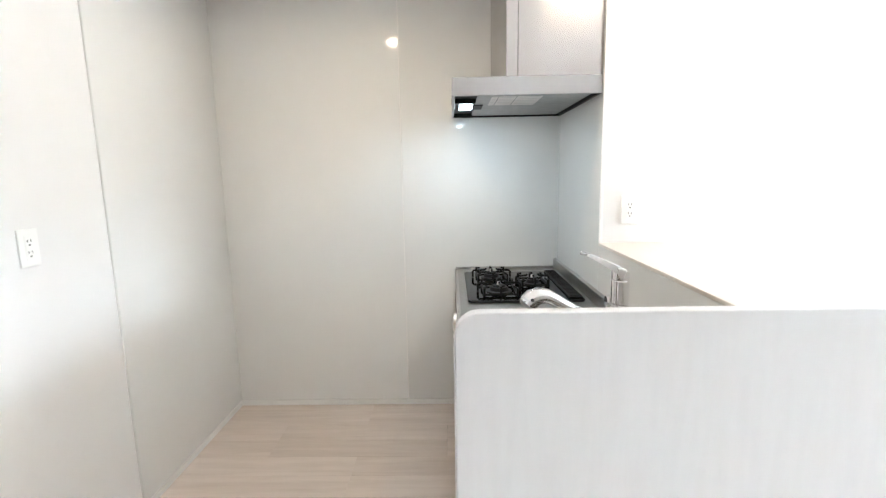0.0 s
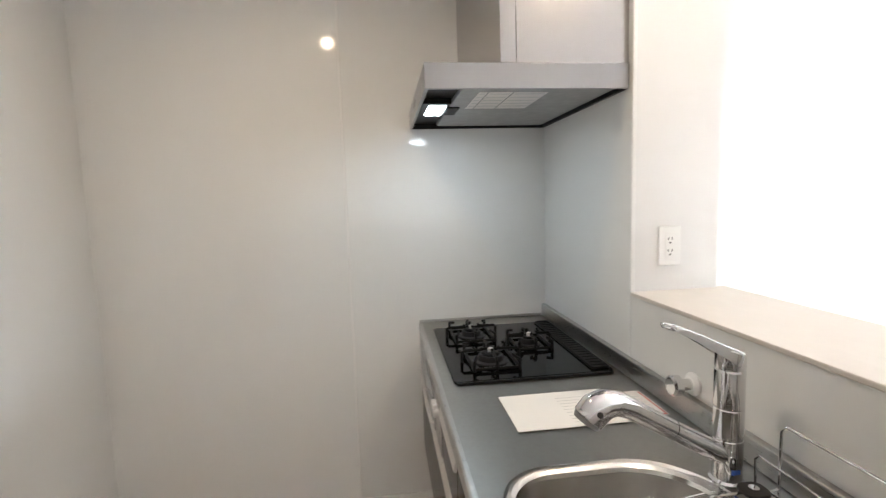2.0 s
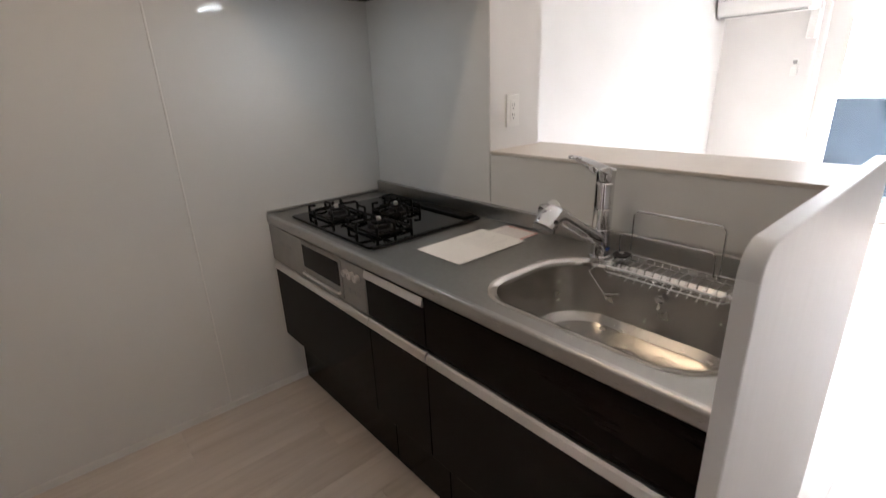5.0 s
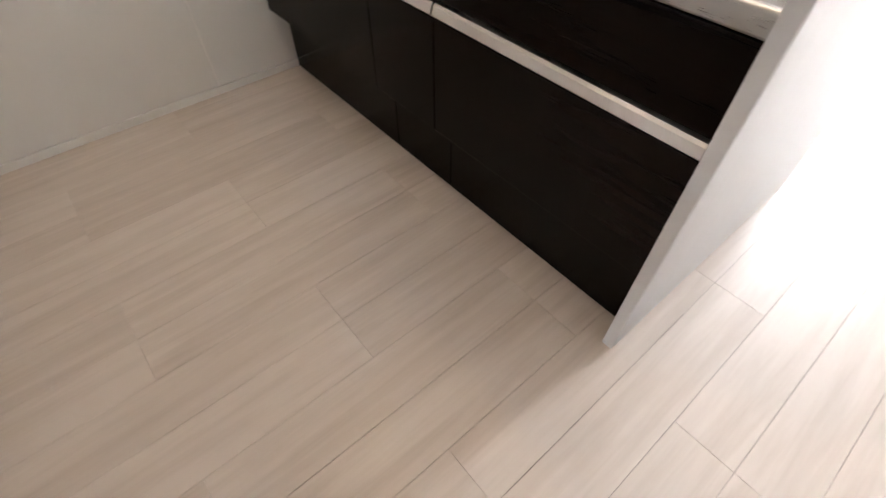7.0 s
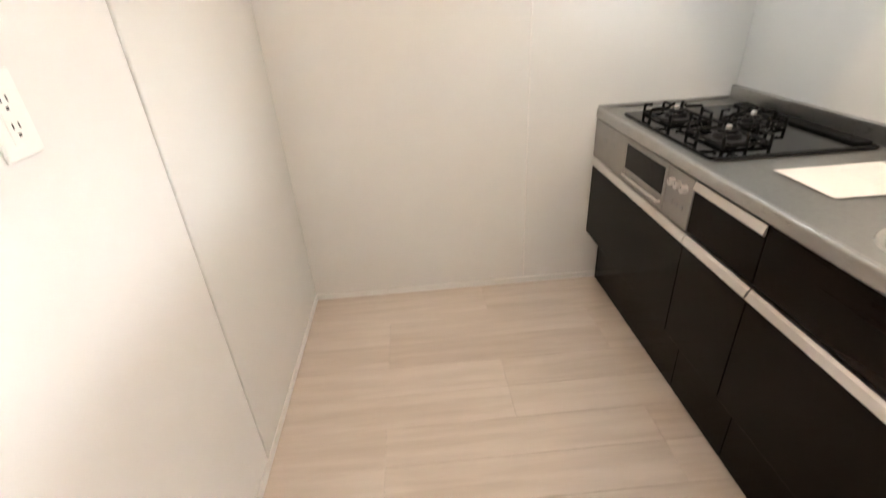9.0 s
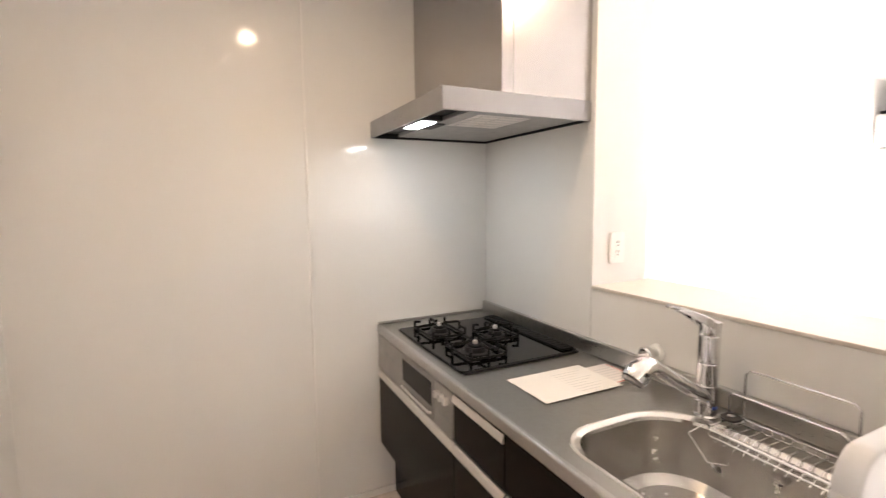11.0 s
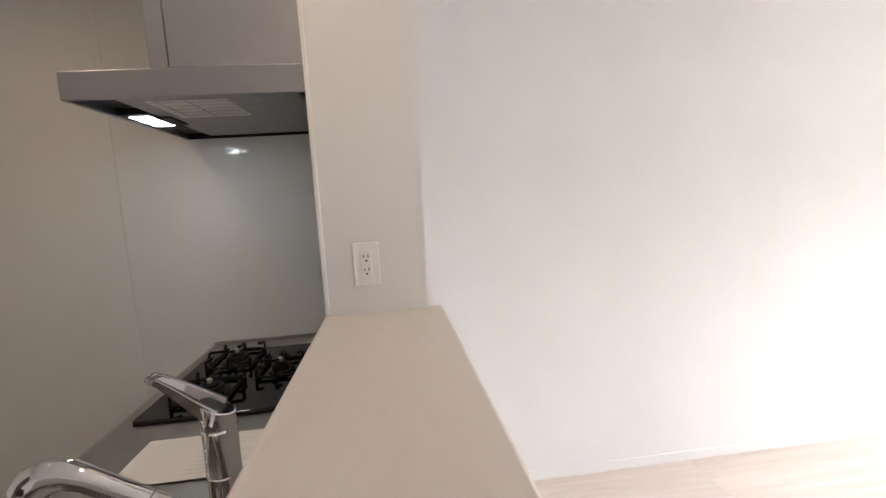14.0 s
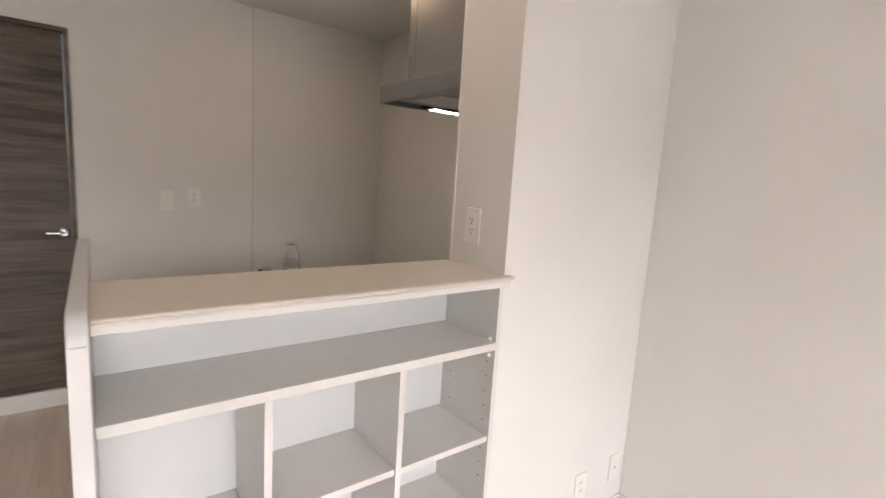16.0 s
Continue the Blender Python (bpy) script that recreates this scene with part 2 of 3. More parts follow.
def tube(points, radii, steps=20):
    """Round tube along a line of points; radii one number or one for each point."""
    pts = [Vector(p) for p in points]
    if not isinstance(radii, (list, tuple)):
        radii = [radii] * len(pts)
    bm = bmesh.new()
    rings, up = [], None
    for i, p in enumerate(pts):
        d = (pts[min(i + 1, len(pts) - 1)] - pts[max(i - 1, 0)]).normalized()
        if up is None:
            up = d.orthogonal().normalized()
        up = (up - d * up.dot(d)).normalized()
        side = d.cross(up)
        rings.append([bm.verts.new(p + radii[i] * (math.cos(2 * math.pi * k / steps) * up + math.sin(2 * math.pi * k / steps) * side)) for k in range(steps)])
    for a, b in zip(rings, rings[1:]):
        for k in range(steps):
            bm.faces.new((a[k], a[(k + 1) % steps], b[(k + 1) % steps], b[k]))
    bm.faces.new(rings[0])
    bm.faces.new(rings[-1])
    return bm


def rounded(x0, x1, y0, y1, radii, n=8):
    """Outline of a rectangle with rounded corners; radii for (x0,y0), (x1,y0), (x1,y1), (x0,y1)."""
    out = []
    for (cx, cy, sx, sy, a0), r in zip(((x0, y0, 1, 1, 180), (x1, y0, -1, 1, 270), (x1, y1, -1, -1, 0), (x0, y1, 1, -1, 90)), radii):
        for k in range(n + 1):
            a = radians(a0 + 90 * k / n)
            out.append((cx + sx * r + r * math.cos(a), cy + sy * r + r * math.sin(a)))
    return out


def prism(outline, lo, hi, axis="z", bevel=0.0):
    """Outline pulled from lo to hi along an axis."""
    def place(u, v, w):
        return {"z": (u, v, w), "y": (u, w, v), "x": (w, u, v)}[axis]
    bm = bmesh.new()
    a = [bm.verts.new(place(u, v, lo)) for u, v in outline]
    b = [bm.verts.new(place(u, v, hi)) for u, v in outline]
    n = len(a)
    caps = [bm.faces.new(a), bm.faces.new(b)]
    for k in range(n):
        bm.faces.new((a[k], a[(k + 1) % n], b[(k + 1) % n], b[k]))
    if bevel:
        bmesh.ops.recalc_face_normals(bm, faces=bm.faces[:])
        edges = [e for f in caps for e in f.edges]
        bmesh.ops.bevel(bm, geom=edges, offset=bevel, segments=2, profile=0.5, affect="EDGES")
    return bm


def sheet_with_holes(loops, z0, z1):
    """Slab between z0 and z1 whose first loop is the outline and whose others are holes."""
    bm = bmesh.new()
    edges = []
    for loop in loops:
        vs = [bm.verts.new((x, y, z1)) for x, y in loop]
        edges += [bm.edges.new((vs[k], vs[(k + 1) % len(vs)])) for k in range(len(vs))]
    bmesh.ops.triangle_fill(bm, use_beauty=True, use_dissolve=False, edges=edges)
    got = bmesh.ops.extrude_face_region(bm, geom=bm.faces[:])
    for v in got["geom"]:
        if isinstance(v, bmesh.types.BMVert):
            v.co.z = z0
    return bm


# ---- the large structure ----
XL, XW, XP, XF = -1.346, 0.597, 0.876, 4.94     # left wall, counter wall, pillar face, window wall
YB, YJ, YV, YS = 0.0, -0.768, 0.065, -5.2       # kitchen back wall, jamb, living back wall, wall behind
ZK, ZC = 2.392, 2.46                            # kitchen and living ceilings

floor = setting("floor", box_bm((XL - 0.2, YS - 0.1, -0.12), (XF + 0.15, YV + 0.12, -0.006)), floor_gap, "pale whitewashed wood-look plank floor with fine joints", "floor")
wall_back = setting("wall_back", box_bm((XL - 0.12, YB + 0.004, 0), (XW + 0.002, YB + 0.12, ZC + 0.1)), wallpaper, "white kitchen end wall clad in glossy panels", "wall")
wall_counter = setting("wall_counter", box_bm((XW + 0.004, YJ, 0), (XP, YV + 0.12, ZC + 0.1)), wallpaper, "white papered wall end beside the cooker", "wall")
wall_half = setting("wall_half", box_bm((XW + 0.004, -1.802, 0), (0.614, YJ - 0.002, 1.074)), wallpaper, "low white wall behind the kitchen counter", "wall")
wall_living = setting("wall_living", box_bm((XP + 0.001, YV, 0), (XF + 0.15, YV + 0.12, ZC + 0.1)), wallpaper, "white papered living room wall", "wall")
DOOR0, DOOR1, DOORZ = -2.62, -1.862, 2.05
wall_left = setting("wall_left", join_bm(box_bm((XL - 0.12, DOOR1 + 0.001, 0), (XL, YB + 0.003, ZC + 0.1)), box_bm((XL - 0.12, YS, 0), (XL, DOOR0 - 0.001, ZC + 0.1)),
    box_bm((XL - 0.12, DOOR0 - 0.001, DOORZ + 0.001), (XL, DOOR1 + 0.001, ZC + 0.1))), wallpaper, "white papered wall with a dark wooden door", "wall")
wall_rear = setting("wall_rear", box_bm((XL - 0.12, YS - 0.12, 0), (XF + 0.15, YS, ZC + 0.1)), wallpaper, "plain white papered wall", "wall")
W0, W1, WZ0, WZ1 = -2.66, -0.74, 0.06, 2.12
wall_window = setting("wall_window", join_bm(box_bm((XF, W1, 0), (XF + 0.15, YV - 0.001, ZC + 0.1)), box_bm((XF, YS, 0), (XF + 0.15, W0, ZC + 0.1)),
    box_bm((XF, W0, WZ1), (XF + 0.15, W1, ZC + 0.1)), box_bm((XF, W0, 0), (XF + 0.15, W1, WZ0))), wallpaper, "white papered window wall of the living room", "wall")
ceiling_kitchen = setting("ceiling_kitchen", box_bm((XL - 0.1, YS, ZK), (XP - 0.002, YB + 0.1, ZK + 0.05)), ceiling_paper, "white papered kitchen ceiling", "ceiling")
ceiling_living = setting("ceiling_living", box_bm((XL - 0.1, YS, ZC), (XF + 0.1, YV + 0.1, ZC + 0.12)), ceiling_paper, "white papered living room ceiling", "ceiling")
beam = setting("beam", box_bm((4.715, -3.6, 2.195), (XF - 0.002, -0.315, ZC - 0.002), 0.004), wallpaper, "white papered box beam over the balcony window", "beam")


def cladding(name, lo, hi, label):
    return setting(name, box_bm(lo, hi, 0.0005, 1), panel_white, label, "wall panel")


# glossy panels and their joint trims
cladding("wall_panel", (XL + 0.0042, YB - 0.003, 0.034), (-0.304, YB + 0.003, ZK - 0.001), "large glossy off-white kitchen wall panel")
cladding("wall_panel", (-0.296, YB - 0.003, 0.034), (XW - 0.0032, YB + 0.003, ZK - 0.001), "glossy off-white wall panel behind the cooker")
cladding("wall_panel", (XL - 0.001, -0.936, 0.034), (XL + 0.004, YB - 0.0003, ZK - 0.001), "glossy off-white side wall panel")
cladding("wall_panel", (XW - 0.003, YJ + 0.004, 0.86), (XW + 0.003, YB - 0.0003, ZK - 0.001), "glossy off-white wall panel beside the cooker")
cladding("wall_panel", (XW - 0.003, -1.802, 0.86), (XW + 0.003, YJ, 1.095), "low glossy off-white splash panel behind the sink")
setting("trim", box_bm((-0.304, YB - 0.006, 0.03), (-0.296, YB + 0.002, ZK - 0.001), 0.002, 1), trim_white, "slim white joint trim between wall panels", "trim")
setting("trim", box_bm((XL - 0.001, -0.943, 0.03), (XL + 0.007, -0.936, ZK - 0.001), 0.002, 1), seam_mat, "slim grey edge trim of a wall panel", "trim")
setting("trim", box_bm((XW - 0.006, YJ - 0.002, 1.109), (XW + 0.006, YJ + 0.006, ZK - 0.001), 0.002, 1), trim_white, "slim white corner trim of the wall end", "trim")


def baseboard(lo, hi):
    setting("baseboard", box_bm(lo, hi, 0.002, 1), trim_white, "low white baseboard", "baseboard")


baseboard((XL + 0.006, YB - 0.009, 0), (0.075, YB + 0.003, 0.033))
baseboard((XL, DOOR1 + 0.03, 0), (XL + 0.009, YB - 0.01, 0.033))
baseboard((XL, YS + 0.01, 0), (XL + 0.009, DOOR0 - 0.03, 0.05))
baseboard((XP + 0.001, YV - 0.009, 0), (XF - 0.01, YV - 0.0005, 0.05))
baseboard((XP + 0.0005, YJ + 0.002, 0), (XP + 0.009, YV - 0.01, 0.05))
baseboard((XF - 0.009, W1 + 0.02, 0), (XF - 0.0005, YV - 0.01, 0.05))

# ---- balcony window ----
window = tagged(new("window_1"), "white-framed sliding balcony window with two clear panes", "window", kind="structure")
X0 = XF + 0.03
frame_bm = join_bm(box_bm((X0, W1 - 0.05, WZ0), (X0 + 0.1, W1, WZ1), 0.003), box_bm((X0, W0, WZ0), (X0 + 0.1, W0 + 0.05, WZ1), 0.003),
    box_bm((X0, W0 + 0.05, WZ1 - 0.04), (X0 + 0.1, W1 - 0.05, WZ1), 0.003), box_bm((X0, W0 + 0.05, WZ0), (X0 + 0.1, W1 - 0.05, WZ0 + 0.03), 0.003))
part("window_frame", frame_bm, trim_white, window)
part("window_sill", box_bm((XF - 0.012, W0, WZ0 - 0.02), (X0, W1, WZ0 + 0.004), 0.003), trim_white, window)


def sash(y0, y1, x):
    b = join_bm(box_bm((x, y1 - 0.17, WZ0 + 0.03), (x + 0.035, y1, WZ1 - 0.04), 0.003), box_bm((x, y0, WZ0 + 0.03), (x + 0.035, y0 + 0.06, WZ1 - 0.04), 0.003),
        box_bm((x, y0 + 0.06, WZ0 + 0.03), (x + 0.035, y1 - 0.17, WZ0 + 0.1), 0.003), box_bm((x, y0 + 0.06, WZ1 - 0.1), (x + 0.035, y1 - 0.17, WZ1 - 0.04), 0.003))
    s = part("sash", b, trim_white, window)
    p = part("pane", box_bm((x + 0.014, y0 + 0.055, WZ0 + 0.095), (x + 0.02, y1 - 0.165, WZ1 - 0.095)), glass, s, "clear window pane")
    p.visible_shadow = False
    return s


sash(-1.71, W1 - 0.052, X0 + 0.055)
sash(W0 + 0.052, -1.63, X0 + 0.012)
part("sash_latch", box_bm((X0 + 0.002, -1.70, 0.98), (X0 + 0.013, -1.675, 1.06), 0.004), plastic_white, window, "white sash latch")

# ---- outside ----
setting("ground", box_bm((XF + 0.16, -400, -6.2), (400, 400, -6.0)), ground_mat, "dark asphalt ground far below the balcony", "ground")
setting("backdrop", box_bm((80, -160, -6), (81, 160, 70)), haze_mat, "pale bright overcast sky beyond the balcony", "sky")
balcony = tagged(new("balcony"), "grey-blue balcony with a solid parapet", "balcony", kind="structure")
part("balcony_floor", box_bm((XF + 0.16, -5.4, -0.22), (6.25, 0.8, -0.02)), balcony_mat, balcony)
part("parapet", box_bm((6.1, -5.4, -0.02), (6.25, 0.8, 1.0), 0.006), parapet_mat, balcony, "grey-blue painted parapet")
part("coping", box_bm((6.07, -5.4, 1.0), (6.28, 0.8, 1.03), 0.005), parapet_mat, balcony)
part("partition_board", box_bm((XF + 0.16, -0.42, -0.02), (6.07, -0.39, 1.0), 0.003), parapet_mat, balcony)
part("floor_gutter", box_bm((5.9, -5.4, -0.02), (6.08, 0.8, 0.03), 0.006), balcony_mat, balcony)

# ---- interior door ----
door = tagged(new("door_1"), "closed grey-brown wooden door with horizontal grain", "door", kind="structure")
part("door_frame", join_bm(box_bm((XL - 0.1, DOOR1 - 0.022, 0), (XL + 0.012, DOOR1, DOORZ), 0.002), box_bm((XL - 0.1, DOOR0, 0), (XL + 0.012, DOOR0 + 0.022, DOORZ), 0.002),
    box_bm((XL - 0.1, DOOR0 + 0.022, DOORZ - 0.022), (XL + 0.012, DOOR1 - 0.022, DOORZ), 0.002)), door_wood, door, "dark door frame")
leaf = part("door_leaf", box_bm((XL - 0.05, DOOR0 + 0.025, 0.1), (XL - 0.012, DOOR1 - 0.025, DOORZ - 0.025), 0.003), door_wood, door)
part("door_sill", box_bm((XL - 0.1, DOOR0 + 0.024, 0), (XL + 0.006, DOOR1 - 0.024, 0.096), 0.003), trim_white, door, "white raised sill")
hx, hy, hz = XL - 0.012, -1.925, 0.985
part("handle_rose", lathe([(0.024, -0.002), (0.025, 0.004), (0.022, 0.008)], (hx, hy, hz), "x"), chrome, leaf, "chrome rose")
part("door_handle", tube([(hx + 0.006, hy, hz), (hx + 0.04, hy, hz), (hx + 0.05, hy - 0.012, hz), (hx + 0.05, hy - 0.065, hz)], 0.009), chrome, leaf, "chrome lever handle")


# ---- sockets and switches ----
def wall_plate(name, at, along, out, w, h, label, holes, category="socket"):
    """Plate centred at a point; along and out are unit directions."""
    t = thing(name, label, category)
    c, a, o, u = Vector(at), Vector(along), Vector(out), Vector((0, 0, 1))

    def block(s, z, d0, d1, sw, sh, bev=0.0):
        p = c + a * s + u * z + o * d0
        q = c + a * s + u * z + o * d1
        lo = p - a * sw / 2 - u * sh / 2
        hi = q + a * sw / 2 + u * sh / 2
        return box_bm([min(i, j) for i, j in zip(lo, hi)], [max(i, j) for i, j in zip(lo, hi)], bev)
    plate = part("plate", block(0, 0, 0.0003, 0.007, w, h, 0.0022), plastic_white, t)
    part("insert", block(0, 0, 0.007, 0.0088, w * 0.42, h * 0.66, 0.0008), plastic_white, t)
    for s, z, sw, sh in holes:
        part("slot", block(s, z, 0.0085, 0.0092, sw, sh), slot_dark, plate)
    return t


DUPLEX = [(sx * 0.0058, sz + 0.004, 0.0024, 0.0085) for sz in (0.018, -0.018) for sx in (-1, 1)] + [(0.0, sz - 0.0085, 0.005, 0.005) for sz in (0.018, -0.018)]
wall_plate("wall_socket", (0.712, YJ, 1.244), (1, 0, 0), (0, -1, 0), 0.071, 0.118, "white double wall socket on the wall end above the ledge", DUPLEX)
wall_plate("wall_socket", (XP, -0.243, 0.19), (0, 1, 0), (1, 0, 0), 0.071, 0.118, "white wall socket low on the wall end", DUPLEX[:4])
wall_plate("wall_socket", (XP, -0.01, 0.2), (0, 1, 0), (1, 0, 0), 0.071, 0.118, "white aerial socket low in the wall corner", [(0, 0, 0.008, 0.008)])
wall_plate("wall_socket", (XL, -1.287, 1.195), (0, 1, 0), (1, 0, 0), 0.071, 0.118, "white double socket on the kitchen side wall", DUPLEX)
wall_plate("light_switch", (XL, -1.434, 1.17), (0, 1, 0), (1, 0, 0), 0.071, 0.118, "white light switch plate on the kitchen side wall", [(0, 0.016, 0.012, 0.002), (0, -0.016, 0.012, 0.002)], "light switch")

# ---- ceiling fittings ----
for x, y in ((-0.44, -0.98), (0.64, -1.3), (-0.04, -4.55)):
    dl = thing("downlight", "small round recessed downlight with a warm glow", "downlight", group="kitchen downlights")
    part("ring", lathe([(0.024, 0.0), (0.045, -0.001), (0.043, -0.004), (0.026, -0.003)], (x, y, ZK)), plastic_white, dl)
    part("lens", lathe([(0.001, -0.001), (0.023, -0.001), (0.023, -0.0025), (0.001, -0.0025)], (x, y, ZK)), down_mat, dl)
rose = thing("ceiling_rose", "round white ceiling fitting for a lamp", "ceiling fitting")
part("base", lathe([(0.12, 0.0), (0.122, -0.012), (0.11, -0.02), (0.05, -0.022)], (2.42, -1.4, ZC)), plastic_white, rose)
part("socket", lathe([(0.035, -0.022), (0.034, -0.04), (0.03, -0.043)], (2.42, -1.4, ZC)), plastic_white, rose)
alarm = thing("smoke_alarm", "small round white smoke alarm on the ceiling", "smoke alarm")
part("base", lathe([(0.05, 0.0), (0.05, -0.012), (0.045, -0.014)], (1.77, -1.3, ZC)), plastic_white, alarm)
part("cap", lathe([(0.038, -0.014), (0.036, -0.03), (0.025, -0.035)], (1.77, -1.3, ZC)), plastic_grey, alarm)

# ---- air conditioner ----
ac = thing("air_conditioner", "white wall-mounted air conditioner in the room corner", "air conditioner")
profile = [(XF - 0.001, 1.87), (4.73, 1.845), (4.675, 1.87), (4.652, 1.92), (4.646, 2.12), (4.652, 2.145), (XF - 0.001, 2.145)]
b = bmesh.new()
va = [b.verts.new((x, 0.045, z)) for x, z in profile]
vb = [b.verts.new((x, -0.72, z)) for x, z in profile]
b.faces.new(va), b.faces.new(vb)
for k in range(len(va)):
    b.faces.new((va[k], va[(k + 1) % len(va)], vb[(k + 1) % len(va)], vb[k]))
bmesh.ops.recalc_face_normals(b, faces=b.faces[:])
bmesh.ops.bevel(b, geom=b.edges[:], offset=0.006, segments=2, profile=0.5, affect="EDGES")
ac_body = part("body", b, plastic_white, ac)
# near-black strip that paints the shade of the gap above the front panel
part("top_gap_shade", box_bm((4.675, -0.7, 2.143), (4.92, 0.03, 2.175), 0.004), slot_dark, ac, "dark strip standing for the shade in the gap on top")
part("flap", box_bm((4.678, -0.69, 1.85), (4.74, 0.015, 1.858), 0.002), plastic_grey, ac, "air outlet flap")
part("panel_line", box_bm((4.643, -0.715, 2.0), (4.648, 0.04, 2.003)), plastic_grey, ac)
pipe = thing("pipe_cover", "short white pipe cover under the air conditioner", "pipe cover")
part("cover", box_bm((4.87, -0.735, 1.62), (XF - 0.001, -0.665, 1.86), 0.01), plastic_white, pipe)
remote = thing("remote_control", "white remote control in its wall holder", "remote control")
part("holder", box_bm((XF - 0.022, -0.64, 1.30), (XF - 0.0005, -0.585, 1.37), 0.004), plastic_white, remote)
body = part("body", box_bm((XF - 0.019, -0.636, 1.345), (XF - 0.005, -0.589, 1.45), 0.004), plastic_white, remote)
part("display", box_bm((XF - 0.0205, -0.63, 1.405), (XF - 0.018, -0.595, 1.44)), plastic_grey, body)

# ---- wing panel, ledge and open shelves ----
wing = tagged(part("wing_panel", prism(rounded(-0.018, 0.98, 0.0, 1.133, (0.006, 0.006, 0.05, 0.05), 10), -1.834, -1.803, "y", 0.003), wing_mat),
    "white upright end panel with rounded top corners beside the counter", "panel")
part("edge_band", box_bm((-0.0205, -1.833, 0.0), (-0.0185, -1.804, 1.083), 0.0006, 1), edge_band, wing, "matt white edge band")
part("edge_band", box_bm((0.9805, -1.833, 0.0), (0.9825, -1.804, 1.083), 0.0006, 1), edge_band, wing, "matt white edge band")
ledge = tagged(part("counter_ledge", prism([(XW + 0.0035, 1.0965), (0.898, 1.0965), (0.908, 1.0972), (0.9135, 1.0995), (0.915, 1.102), (0.9135, 1.1052), (0.909, 1.1075), (XW + 0.0035, 1.1075)], -1.802, YJ - 0.001, "y"), ledge_mat), "cream laminate ledge along the kitchen opening", "ledge")
part("ledge_nose", prism(rounded(XP + 0.002, 0.913, YJ - 0.0012, YJ + 0.018, (0.004, 0.004, 0.01, 0.004), 4), 1.098, 1.107, "z", 0.002), ledge_mat, ledge)
part("ledge_apron", prism([(XW + 0.0035, 1.0745), (0.903, 1.0745), (0.9055, 1.077), (0.9055, 1.090), (0.902, 1.0963), (XW + 0.0035, 1.0963)], -1.802, YJ - 0.001, "y"), laminate, ledge, "white moulded front band")

part("ledge_lip", box_bm((XW - 0.008, -1.802, 1.0955), (XW + 0.006, YJ - 0.001, 1.108), 0.003), ledge_mat, ledge)

shelf = thing("open_shelf_unit", "white open shelf unit built in under the ledge, empty", "shelf unit")
S0, S1 = -1.802, -0.772
part("backboard", box_bm((0.615, S0, 0.0), (0.620, S1, 1.074)), shelf_back, shelf)
part("side", box_bm((0.620, S1 - 0.018, 0), (0.884, S1, 1.074), 0.0015), laminate, shelf)
part("shelf", box_bm((0.620, S0, 0.868), (0.886, S1 - 0.018, 0.893), 0.002), laminate, shelf)
part("plinth", box_bm((0.620, S0, 0.0), (0.880, S1 - 0.018, 0.06), 0.0015), laminate, shelf)
part("divider", box_bm((0.620, -1.139, 0.06), (0.885, -1.120, 0.868), 0.0015), laminate, shelf)
part("divider", box_bm((0.620, -1.497, 0.06), (0.885, -1.478, 0.868), 0.0015), laminate, shelf)
for y0, y1, z in ((-1.119, S1 - 0.019, 0.575), (-1.477, -1.14, 0.578), (S0 + 0.001, -1.498, 0.5), (-1.119, S1 - 0.019, 0.30), (-1.477, -1.14, 0.30)):
    part("adjustable_shelf", box_bm((0.621, y0, z - 0.02), (0.880, y1, z), 0.002), laminate, shelf)
pin = mesh_of("peg_hole", lathe([(0.0025, 0.0), (0.0025, -0.0006)], (0, 0, 0), "y", 8), slot_dark)
for x in (0.67, 0.85):
    for k in range(9):
        o = new("peg_hole", pin)
        o.location, o.parent = (x, S1 - 0.0178, 0.42 + 0.05 * k), shelf
for y, z in ((S1 - 0.02, 0.85), (S1 - 0.02, 0.555), (S1 - 0.02, 0.905)):
    part("shelf_peg", lathe([(0.006, 0.0), (0.006, -0.008), (0.004, -0.01)], (0.86, y + 0.002, z - 0.006), "y", 12), plastic_white, shelf)

# ---- base cabinets ----
RAIL_Z0, RAIL_Z1, KICK = 0.603, 0.633, 0.268


def cabinet(label, y0, y1, drawer_label):
    """Base unit between y0 and y1: carcass, recessed kick drawer, lower front and rail."""
    t = thing("base_cabinet", label, "cabinet", group="base cabinets")
    part("carcass", box_bm((0.09, y0 + 0.001, 0.005), (0.59, y1 - 0.001, 0.56)), ebony, t)
    part("kick_front", box_bm((0.07, y0 + 0.0015, 0.0), (0.089, y1 - 0.0015, KICK - 0.012), 0.0015), ebony, t)
    # bright metal sliver stands in for the highlight at the kick gap
    part("kick_highlight", box_bm((0.066, y0 + 0.002, KICK - 0.0105), (0.089, y1 - 0.002, KICK - 0.008)), aluminium, t, "thin bright strip standing for the highlight along the gap")
    part("lower_front", box_bm((0.001, y0 + 0.0018, KICK), (0.02, y1 - 0.0018, RAIL_Z0 - 0.006), 0.0015), ebony, t, drawer_label)
    part("inner_side", box_bm((0.021, y0 + 0.003, KICK), (0.09, y1 - 0.003, 0.56)), ebony, t)
    part("rail", prism([(-0.008, RAIL_Z0 + 0.004), (-0.004, RAIL_Z0), (0.02, RAIL_Z0), (0.02, RAIL_Z1), (0.004, RAIL_Z1), (-0.002, RAIL_Z1 - 0.006)],
        y0 + 0.003, y1 - 0.003, "y"), aluminium, t, "aluminium grip rail")
    return t


